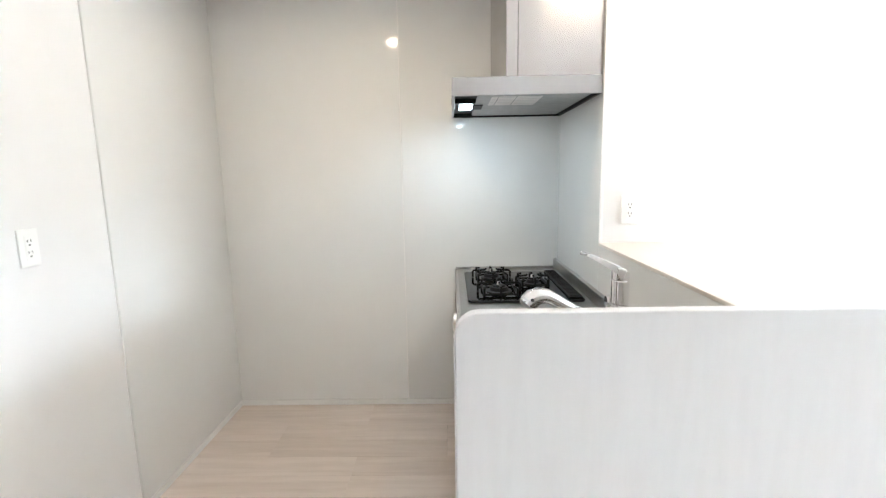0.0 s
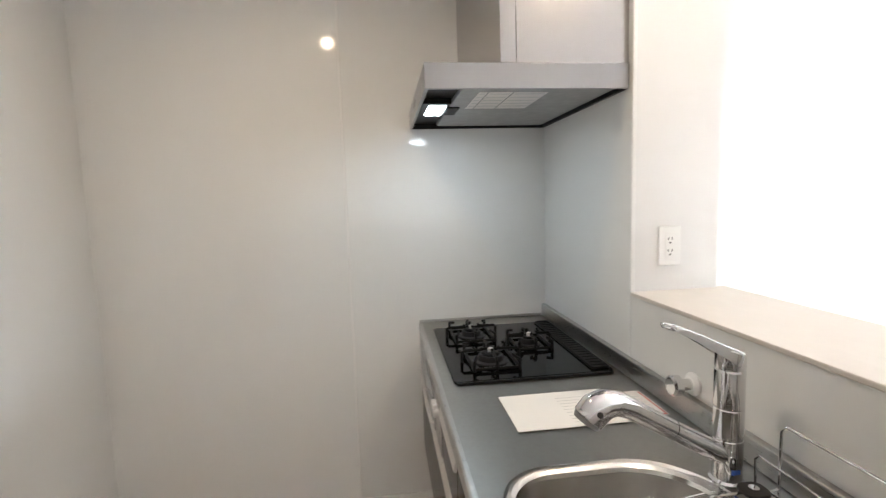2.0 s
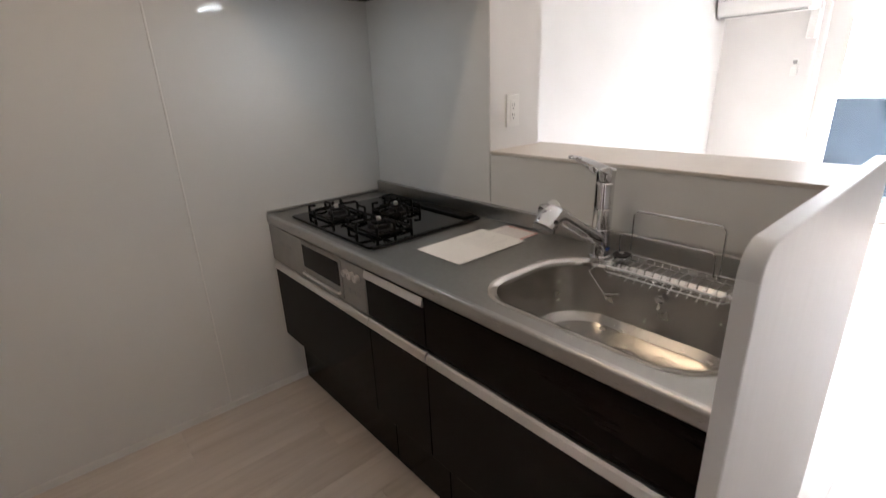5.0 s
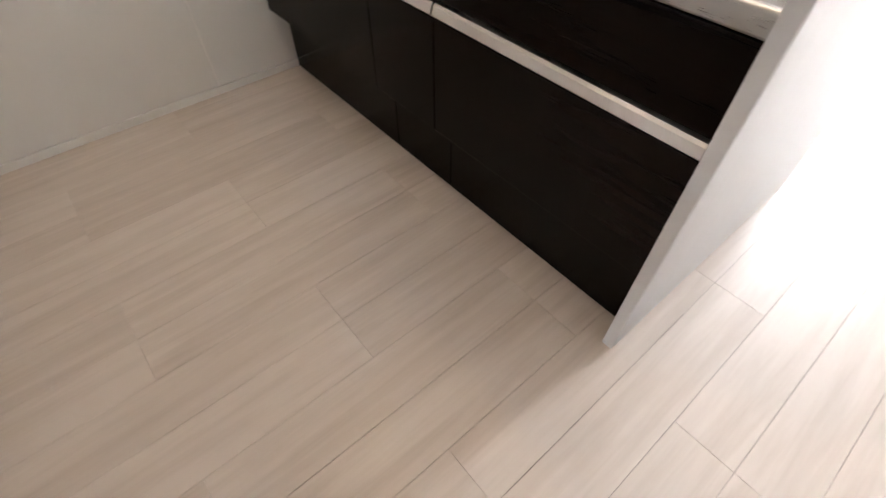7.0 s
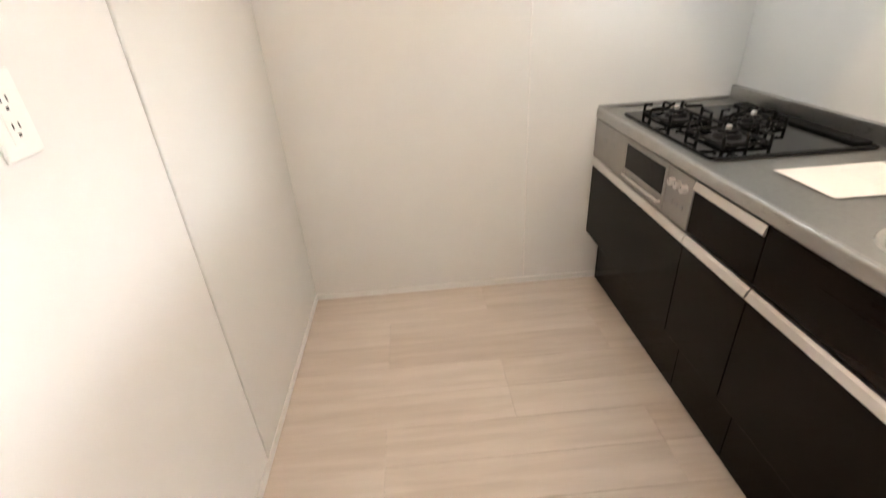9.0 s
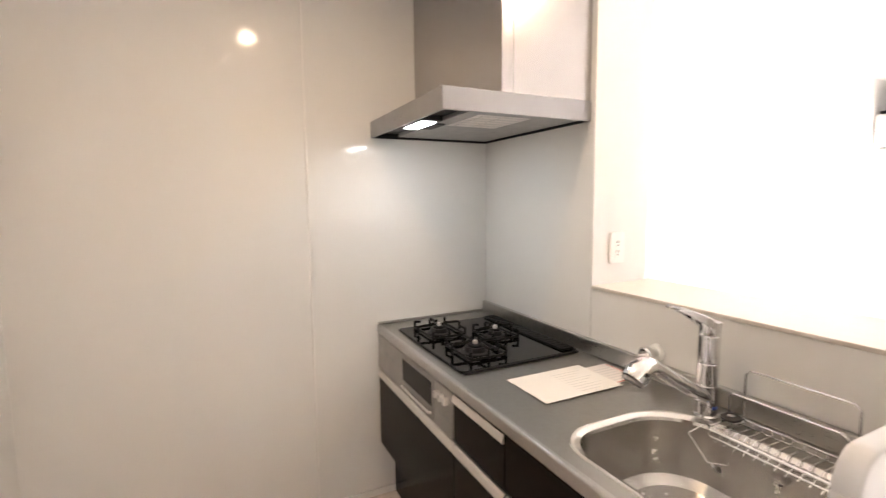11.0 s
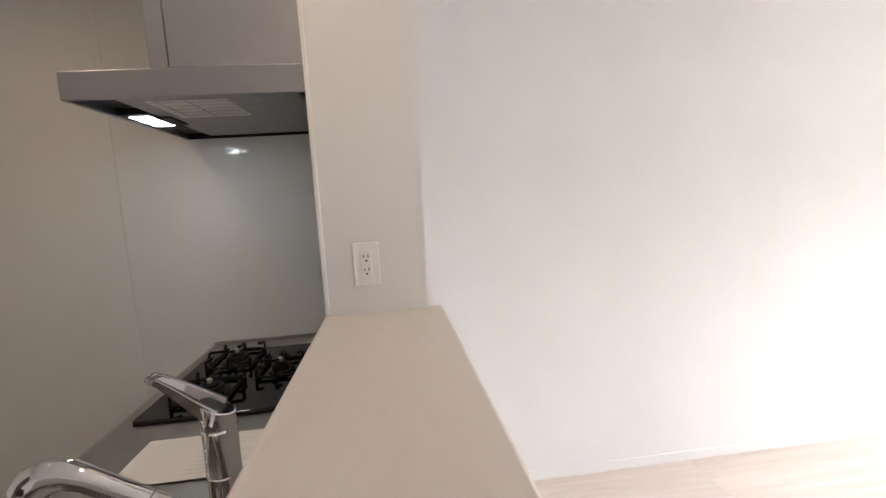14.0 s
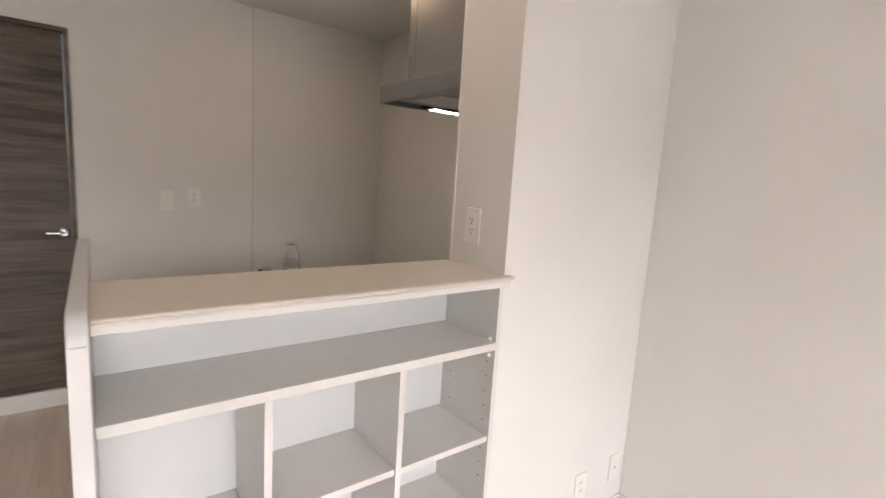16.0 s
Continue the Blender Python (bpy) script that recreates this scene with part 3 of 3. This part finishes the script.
cab_cooker = cabinet("dark glossy wood base cabinet under the built-in cooker", -0.779, -0.004, "")
cab_narrow = cabinet("narrow dark glossy wood drawer cabinet", -1.079, -0.779, "")
cab_sink = cabinet("wide dark glossy wood drawer cabinet under the sink", -1.802, -1.079, "")
part("upper_front", box_bm((0.001, -1.0772, 0.645), (0.02, -0.7808, 0.806), 0.0015), ebony, cab_narrow)
part("rail", prism([(-0.008, 0.782), (-0.004, 0.778), (0.001, 0.778), (0.001, 0.805), (-0.002, 0.805)], -1.076, -0.782, "y"), aluminium, cab_narrow, "slim aluminium top grip")
part("upper_front", box_bm((0.001, -1.8005, 0.645), (0.02, -1.0808, 0.806), 0.0015), ebony, cab_sink)

# ---- built-in grill under the hob ----
grill = thing("gas_grill", "silver built-in gas grill front with a dark window", "cooker")
part("front", box_bm((-0.002, -0.777, 0.643), (0.02, -0.006, 0.807), 0.003), grill_shaded_silver, grill)
gdoor = part("grill_door", box_bm((-0.006, -0.635, 0.655), (-0.002, -0.325, 0.80), 0.004), grill_shaded_silver, grill)
part("window", box_bm((-0.0075, -0.62, 0.70), (-0.0055, -0.34, 0.79), 0.0008), black_enamel, gdoor, "dark glass window")
part("grill_handle", tube([(-0.006, -0.62, 0.676), (-0.016, -0.615, 0.676), (-0.018, -0.48, 0.676), (-0.016, -0.345, 0.676), (-0.006, -0.34, 0.676)], 0.005), aluminium, gdoor)
for y in (-0.67, -0.705, -0.74):
    kb = part("knob", lathe([(0.013, 0.0), (0.013, -0.014), (0.011, -0.017)], (-0.002, y, 0.765), "x", 20), aluminium, grill, "round push knob")
    part("mark", box_bm((-0.0195, y - 0.001, 0.768), (-0.0188, y + 0.001, 0.776)), slot_dark, kb)
for y in (-0.675, -0.705, -0.735):
    part("button", box_bm((-0.0035, y - 0.009, 0.695), (-0.0015, y + 0.009, 0.71), 0.0008), plastic_grey, grill)
for y in (-0.12, -0.2):
    part("button", box_bm((-0.0035, y - 0.02, 0.735), (-0.0015, y + 0.02, 0.75), 0.0008), plastic_grey, grill)

# ---- stainless worktop with the sink ----
top = thing("worktop", "brushed stainless steel worktop with a pressed-in sink", "worktop")
hole = rounded(0.072, 0.452, -1.768, -1.225, (0.11, 0.13, 0.15, 0.1), 10)
lip = rounded(0.050, 0.474, -1.79, -1.203, (0.125, 0.145, 0.165, 0.115), 10)
hob_hole = rounded(0.07, 0.53, -0.735, -0.165, (0.01,) * 4, 2)
part("slab", sheet_with_holes([[(0.012, -1.802), (0.59, -1.802), (0.59, -0.005), (0.012, -0.005)], lip, hob_hole], 0.842, 0.850), counter_steel, top)
nose = [(0.012, 0.850)] + [(0.004 + 0.008 * math.cos(a), 0.842 + 0.008 * math.sin(a)) for a in (radians(90 + 18 * k) for k in range(6))] + [(-0.004, 0.815), (0.0, 0.810), (0.012, 0.810)]
part("front_edge", prism(nose, -1.802, -0.005, "y"), steel, top, "rounded steel front edge")
part("upstand", box_bm((0.572, -1.802, 0.8505), (0.593, -0.006, 0.907), 0.004), steel, top, "raised steel back edge")
part("end_upstand", box_bm((0.0, -0.009, 0.8505), (0.571, -0.004, 0.862), 0.0015), steel, top)


def sink_shell(levels, closed):
    bm = bmesh.new()
    loops = []
    for z, grow, src in levels:
        cx, cy = 0.262, -1.4965
        pts = []
        for x, y in src:
            d = Vector((cx - x, cy - y, 0))
            d = d.normalized() * min(grow, d.length * 0.9)
            pts.append(bm.verts.new((x + d.x, y + d.y, z)))
        loops.append(pts)
    for a, c in zip(loops, loops[1:]):
        for k in range(len(a)):
            bm.faces.new((a[k], a[(k + 1) % len(a)], c[(k + 1) % len(a)], c[k]))
    if closed:
        bm.faces.new(loops[-1])
    return bm


part("sink_rim", sink_shell(((0.8503, 0, lip), (0.8535, 0.003, lip), (0.853, 0.010, lip), (0.850, 0.017, lip), (0.846, 0, hole), (0.838, 0.003, hole)), False), rim_steel, top, "polished steel sink rim")
sink = part("sink_bowl", sink_shell(((0.838, 0.003, hole), (0.74, 0.012, hole), (0.70, 0.022, hole), (0.682, 0.05, hole), (0.676, 0.09, hole)), True), sink_steel, top, "rounded stainless sink bowl")
drain = part("drain", lathe([(0.06, 0.0), (0.062, 0.002), (0.05, 0.003), (0.045, -0.002)], (0.28, -1.5, 0.6775)), chrome, sink, "round chrome drain ring")
part("drain_lid", lathe([(0.04, 0.0), (0.043, 0.004), (0.03, 0.007), (0.01, 0.008)], (0.28, -1.5, 0.679)), rubber, sink)
part("overflow", lathe([(0.012, 0.0), (0.013, -0.002), (0.01, -0.003)], (0.432, -1.52, 0.80), "x", 16), chrome, sink)

# ---- gas hob ----
hob = thing("gas_hob", "black three-burner gas hob set into the worktop", "hob")
part("plate", prism(rounded(0.046, 0.552, -0.752, -0.148, (0.018,) * 4, 5), 0.8505, 0.860, "z", 0.003), black_enamel, hob)
part("plate_rim", box_bm((0.055, -0.757, 0.8505), (0.545, -0.751, 0.859), 0.002), dark_paint, hob, "dark front trim")
vent = part("vent_cover", prism(rounded(0.485, 0.545, -0.735, -0.165, (0.008,) * 4, 3), 0.8601, 0.868, "z", 0.002), cast_iron, hob, "black slotted exhaust cover")
for k in range(22):
    y = -0.72 + 0.0255 * k
    part("slat", box_bm((0.492, y, 0.868), (0.538, y + 0.012, 0.8705), 0.001, 1), cast_iron, vent)


def burner(x, y, r, arms):
    bn = part("burner", lathe([(r * 1.45, 0.0), (r * 1.4, 0.004), (r * 1.05, 0.006), (r, 0.018), (r * 0.92, 0.022), (r * 0.4, 0.023)], (x, y, 0.860)), dark_paint, hob, "round burner with grey ring")
    part("burner_cap", lathe([(r * 0.72, 0.0), (r * 0.75, 0.004), (r * 0.6, 0.007), (r * 0.2, 0.008)], (x, y, 0.883)), cast_iron, bn)
    part("sensor", lathe([(0.009, 0.0), (0.009, 0.016), (0.007, 0.018)], (x, y, 0.886), steps=14), aluminium, bn)
    s = 0.098 if r > 0.03 else 0.08
    pan = []
    for sx, sy in ((1, 0), (-1, 0), (0, 1), (0, -1)):
        pan.append(tube([(x + sx * s, y + sy * s, 0.862), (x + sx * s, y + sy * s, 0.892), (x + sx * s * 0.93, y + sy * s * 0.93, 0.898), (x + sx * 0.032, y + sy * 0.032, 0.900),
            (x + sx * 0.026, y + sy * 0.026, 0.908)], 0.0055, 6))
    sq = [(x - s * 0.75, y - s), (x + s * 0.75, y - s), (x + s * 0.75, y + s), (x - s * 0.75, y + s)]
    for k in range(4):
        a, c = sq[k], sq[(k + 1) % 4]
        pan.append(tube([(a[0], a[1], 0.868), (c[0], c[1], 0.868)], 0.0055, 6))
    for sx in (-1, 1):
        for sy in (-1, 1):
            pan.append(tube([(x + sx * s * 0.75, y + sy * s, 0.8605), (x + sx * s * 0.75, y + sy * s, 0.893), (x + sx * s * 0.62, y + sy * s * 0.72, 0.898)], 0.0055, 6))
    part("pan_support", join_bm(*pan), cast_iron, bn, "black cast-iron pan support")


burner(0.185, -0.29, 0.038, 4)
burner(0.195, -0.585, 0.042, 4)
burner(0.375, -0.44, 0.03, 4)

# ---- mixer tap ----
def slanted_head(x, y, z, r=0.0265, steps=36):
    """Round head whose top is cut off aslant, high towards the spout."""
    bm = bmesh.new()
    low, mid, high, flat = [], [], [], []
    for k in range(steps):
        a = 2 * math.pi * k / steps
        c, s = math.cos(a), math.sin(a)
        top = z + 0.034 - 0.011 * c
        low.append(bm.verts.new((x + r * 0.97 * c, y + r * 0.97 * s, z)))
        mid.append(bm.verts.new((x + r * c, y + r * s, z + 0.003)))
        high.append(bm.verts.new((x + r * c, y + r * s, top - 0.002)))
        flat.append(bm.verts.new((x + r * 0.93 * c, y + r * 0.93 * s, top)))
    for a, b in ((low, mid), (mid, high), (high, flat)):
        for k in range(steps):
            bm.faces.new((a[k], a[(k + 1) % steps], b[(k + 1) % steps], b[k]))
    bm.faces.new(flat), bm.faces.new(low)
    return bm


def bar_along(points, sizes):
    """Flat bar through points, each section half as wide and half as high as given."""
    bm = bmesh.new()
    rings = []
    for (x, y, z), (w, h) in zip(points, sizes):
        rings.append([bm.verts.new((x + 0.3 * dz, y + dy, z + dz)) for dy, dz in ((-w, -h), (w, -h), (w, h * 0.8), (w * 0.6, h), (-w * 0.6, h), (-w, h * 0.8))])
    for a, c in zip(rings, rings[1:]):
        for k in range(6):
            bm.faces.new((a[k], a[(k + 1) % 6], c[(k + 1) % 6], c[k]))
    bm.faces.new(rings[0]), bm.faces.new(rings[-1])
    return bm


tap = thing("mixer_tap", "chrome kitchen mixer tap with a shower spout", "tap")
fx, fy = 0.492, -1.305
part("body", lathe([(0.031, 0.0), (0.031, 0.004), (0.0265, 0.008), (0.0265, 0.085), (0.0255, 0.087), (0.0255, 0.09), (0.0265, 0.092), (0.0265, 0.145), (0.025, 0.147), (0.0265, 0.150), (0.0265, 0.219), (0.025, 0.2225)], (fx, fy, 0.8505), steps=36), chrome, tap)
lever = part("lever", slanted_head(fx, fy, 1.0735), chrome, tap)
rails = []
for side in (-1, 1):
    rails.append(bar_along([(fx + 0.004, fy + side * 0.0235, 1.096), (fx - 0.025, fy + 0.008 + side * 0.0215, 1.112), (fx - 0.06, fy + 0.018 + side * 0.0165, 1.132), (fx - 0.088, fy + 0.027 + side * 0.0125, 1.145), (fx - 0.104, fy + 0.032 + side * 0.0105, 1.150)],
        [(0.0045, 0.013), (0.0042, 0.0105), (0.0038, 0.0075), (0.0035, 0.0055), (0.003, 0.004)]))
part("lever_rail", rails[0], chrome, lever)
part("lever_rail", rails[1], chrome, lever)
part("lever_tip", tube([(fx - 0.101, fy + 0.0145, 1.1492), (fx - 0.108, fy + 0.022, 1.151), (fx - 0.11, fy + 0.033, 1.1512), (fx - 0.108, fy + 0.045, 1.151), (fx - 0.1, fy + 0.0485, 1.1492)], [0.004, 0.0055, 0.006, 0.0055, 0.004], 12), chrome, lever, "", "round")
part("spout", tube([(fx - 0.01, fy, 0.905), (fx - 0.05, fy - 0.001, 0.925), (fx - 0.11, fy - 0.002, 0.960), (fx - 0.115, fy - 0.002, 0.963)], [0.022, 0.02, 0.0185, 0.0185], 20), chrome, tap, "", "round")
hose = part("spray_head", tube([(fx - 0.117, fy - 0.002, 0.964), (fx - 0.16, fy - 0.003, 0.989), (fx - 0.20, fy - 0.004, 1.013), (fx - 0.225, fy - 0.005, 1.025), (fx - 0.248, fy - 0.006, 1.027), (fx - 0.268, fy - 0.006, 1.018), (fx - 0.282, fy - 0.006, 1.002)],
    [0.0185, 0.019, 0.02, 0.023, 0.027, 0.03, 0.029], 22), chrome, tap, "chrome pull-out spray head", "round")
part("spray_plate", tube([(fx - 0.282, fy - 0.006, 1.002), (fx - 0.287, fy - 0.006, 0.995)], [0.027, 0.024], 22), plastic_grey, hose, "grey spray face")
part("spray_button", tube([(fx - 0.272, fy - 0.033, 1.02), (fx - 0.274, fy - 0.037, 1.022)], [0.006, 0.005], 10), rubber, hose)
part("badge", box_bm((fx - 0.010, fy - 0.0275, 0.876), (fx + 0.006, fy - 0.0245, 0.884)), blue_ink, tap, "small blue badge")

# valve behind the tap
valve = thing("water_valve", "white and chrome round water valve on the splash panel", "valve")
part("stem", lathe([(0.014, 0.0), (0.014, -0.04), (0.017, -0.042)], (0.593, -1.065, 0.937), "x", 18), chrome, valve)
part("base", lathe([(0.028, -0.0005), (0.028, -0.006), (0.02, -0.012)], (0.5935, -1.065, 0.937), "x", 18), plastic_white, valve)
part("knob", lathe([(0.02, -0.038), (0.025, -0.041), (0.025, -0.058), (0.02, -0.063), (0.008, -0.064)], (0.593, -1.065, 0.937), "x", 20), chrome, valve)

# ---- wire sink basket ----
basket = thing("sink_basket", "chrome wire basket hung in the back of the sink", "basket")
bx0, bx1, by0, by1, bz0, bz1 = 0.395, 0.52, -1.68, -1.37, 0.775, 0.868


def loop_wire(z, r=0.0022, shrink=0.0):
    pts = rounded(bx0 + shrink, bx1 - shrink, by0 + shrink, by1 - shrink, (0.02,) * 4, 4)
    return tube([(x, y, z) for x, y in pts] + [(*pts[0], z)], r, 6)


part("rim_wire", loop_wire(bz1, 0.003), chrome, basket)
part("mid_wire", loop_wire(0.852, 0.0018), chrome, basket)
n = 12
for k in range(n + 1):
    y = by0 + 0.02 + (by1 - by0 - 0.04) * k / n
    part("rib_wire", tube([(bx0, y, bz1), (bx0 + 0.006, y, bz0 + 0.06), (bx0 + 0.015, y, 0.858 - 0.02), (bx0 + 0.06, y, 0.8565), (bx1 - 0.004, y, 0.8565), (bx1, y, bz1)], 0.0015, 6), chrome, basket)
part("back_hoop", tube([(0.537, -1.377, 0.8515), (0.537, -1.377, 0.98), (0.537, -1.388, 0.992), (0.537, -1.605, 0.992), (0.537, -1.616, 0.98), (0.537, -1.616, 0.8515)], 0.0026, 8), chrome, basket, "tall chrome wire hoop")
part("front_hoop", tube([(0.505, -1.36, bz1), (0.505, -1.358, 0.922), (0.505, -1.366, 0.931), (0.505, -1.60, 0.931), (0.505, -1.61, 0.922), (0.505, -1.612, bz1)], 0.0022, 8), chrome, basket, "low chrome wire hoop")
part("hook", tube([(0.52, -1.377, bz1), (0.537, -1.377, 0.872)], 0.002, 6), chrome, basket)
part("hook", tube([(0.52, -1.616, bz1), (0.537, -1.616, 0.872)], 0.002, 6), chrome, basket)
part("front_frame", tube([(bx0 + 0.01, -1.36, bz1), (bx0 - 0.05, -1.362, 0.862), (bx0 - 0.03, -1.40, 0.80), (bx0, -1.43, 0.80), (bx0, -1.43, bz1)], 0.0018, 6), chrome, basket)
holder = thing("brush_holder", "small black rubber holder ring behind the sink", "holder")
part("ring", prism(rounded(0.466, 0.514, -1.396, -1.352, (0.016,) * 4, 5), 0.8695, 0.876, "z", 0.002), rubber, holder)
part("inner_cap", lathe([(0.009, 0.0), (0.009, 0.003), (0.006, 0.004)], (0.49, -1.374, 0.876), steps=18), chrome, holder)

# ---- papers on the worktop ----
sheet = thing("paper_sheet", "plain white paper sheet lying on the steel worktop", "paper")
part("page", box_bm((0.152, -1.062, 0.8535), (0.449, -0.863, 0.8542)), paper_mat, sheet)
for k in range(9):
    part("text_line", box_bm((0.30, -1.04 + 0.017 * k, 0.8543), (0.30 + 0.075 + 0.045 * ((k * 7) % 3) / 2, -1.038 + 0.017 * k, 0.8545)), ink, sheet)
flyer = thing("leaflet", "small pale leaflet with a red border beside the paper", "leaflet")
part("page", box_bm((0.40, -1.04, 0.8515), (0.548, -0.892, 0.8522)), leaflet_mat, flyer)
for lo, hi in (((0.405, -1.038, 0.8523), (0.545, -1.033, 0.8525)), ((0.54, -1.033, 0.8523), (0.545, -0.9, 0.8525))):
    part("border", box_bm(lo, hi), red_ink, flyer)
for k in range(6):
    part("text_line", box_bm((0.455, -1.02 + 0.018 * k, 0.8523), (0.53, -1.016 + 0.018 * k, 0.8525)), ink, flyer)

# ---- cooker hood ----
hood = thing("cooker_hood", "silver cooker hood with a lit lamp and tall duct cover", "cooker hood")
HX0, HX1, HY0, HY1, HZ0, HZ1 = -0.012, XW - 0.004, -0.746, -0.004, 1.712, 1.783
part("front_skirt", box_bm((HX0, HY0, HZ0), (HX1, HY0 + 0.012, HZ1), 0.002), hood_paint, hood)
side = part("left_skirt", box_bm((HX0, HY0 + 0.012, HZ0), (HX0 + 0.012, HY1, HZ1), 0.002), hood_paint, hood)
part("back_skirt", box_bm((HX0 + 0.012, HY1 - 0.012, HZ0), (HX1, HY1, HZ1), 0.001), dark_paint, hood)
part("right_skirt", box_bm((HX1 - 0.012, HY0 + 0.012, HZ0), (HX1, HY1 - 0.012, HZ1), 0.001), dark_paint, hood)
part("top_plate", box_bm((HX0 + 0.001, HY0 + 0.001, HZ1 - 0.002), (HX1, HY1, HZ1 + 0.001), 0.001), hood_paint, hood)
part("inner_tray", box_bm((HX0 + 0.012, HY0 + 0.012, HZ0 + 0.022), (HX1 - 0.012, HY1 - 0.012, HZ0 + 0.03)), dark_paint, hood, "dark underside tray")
filt = part("filter_panel", prism(rounded(0.098, 0.562, -0.728, -0.055, (0.02,) * 4, 4), HZ0 + 0.004, HZ0 + 0.02, "z", 0.003), filter_grey, hood, "grey steel collector plate")
for x0, x1 in ((0.156, 0.182), (0.187, 0.258), (0.264, 0.368)):
    part("sticker", box_bm((x0, -0.685, HZ0 + 0.0030), (x1, -0.44, HZ0 + 0.0038)), leaflet_mat, filt, "pale notice sticker")
    for k in range(5):
        part("text_line", box_bm((x0 + 0.004, -0.67 + 0.045 * k, HZ0 + 0.0024), (x1 - 0.004, -0.66 + 0.045 * k, HZ0 + 0.0029)), ink, filt)
unit = part("lamp_housing", box_bm((0.001, -0.53, HZ0 + 0.002), (0.096, -0.24, HZ0 + 0.022), 0.003), dark_paint, hood, "dark lamp housing")
part("lamp_lens", box_bm((0.024, -0.50, HZ0 - 0.0005), (0.082, -0.33, HZ0 + 0.002), 0.0006), lamp_mat, unit, "glowing cool-white lamp")
part("latch", box_bm((0.088, -0.475, HZ0 - 0.002), (0.132, -0.345, HZ0 + 0.0035), 0.002), rubber, hood, "black catch")
for k in range(3):
    part("switch", box_bm((HX0 - 0.003, -0.40 + 0.035 * k, 1.74), (HX0, -0.38 + 0.035 * k, 1.755), 0.001), plastic_grey, side)
duct = part("duct_cover", box_bm((0.254, HY0 + 0.004, HZ1 + 0.001), (HX1, HY1, ZK - 0.001), 0.002), duct_paint, hood, "tall silver duct cover")
part("duct_corner", box_bm((0.207, HY0 + 0.003, HZ1 + 0.001), (0.253, HY1, ZK - 0.001), 0.002), duct_paint, hood)

# ---- floor planks ----
PL, PW = 0.909, 0.15
plank = mesh_of("plank", box_bm((0.0003, 0.0005, -0.005), (PL - 0.0003, PW - 0.0005, 0.0), 0.0006, 1), floor_wood)


def lay(x0, x1, y0, i):
    """One plank of row i from x0 to x1; full ones share a mesh."""
    if x1 - x0 > PL - 0.001:
        o = new("plank", plank)
        o.location = (x0, y0, 0)
    else:
        o = new("plank", mesh_of("plank", box_bm((x0 + 0.0004, y0 + 0.0003, -0.005), (x1 - 0.0004, min(y0 + PW, YV) - 0.0003, 0.0), 0.0006, 1), floor_wood))
    o.parent = floor


for i in range(-9, 27):
    y0 = -1.149 - PW * (i + 1)
    if y0 < YS or y0 > YV - 0.005:
        continue
    x = -0.515 + (0.455 if (i // 2) % 2 else 0.0) - 2 * PL
    while x < XF:
        a, c = max(x, XL), min(x + PL, XF)
        if c - a > 0.02:
            lay(a, c, y0, i)
        x += PL
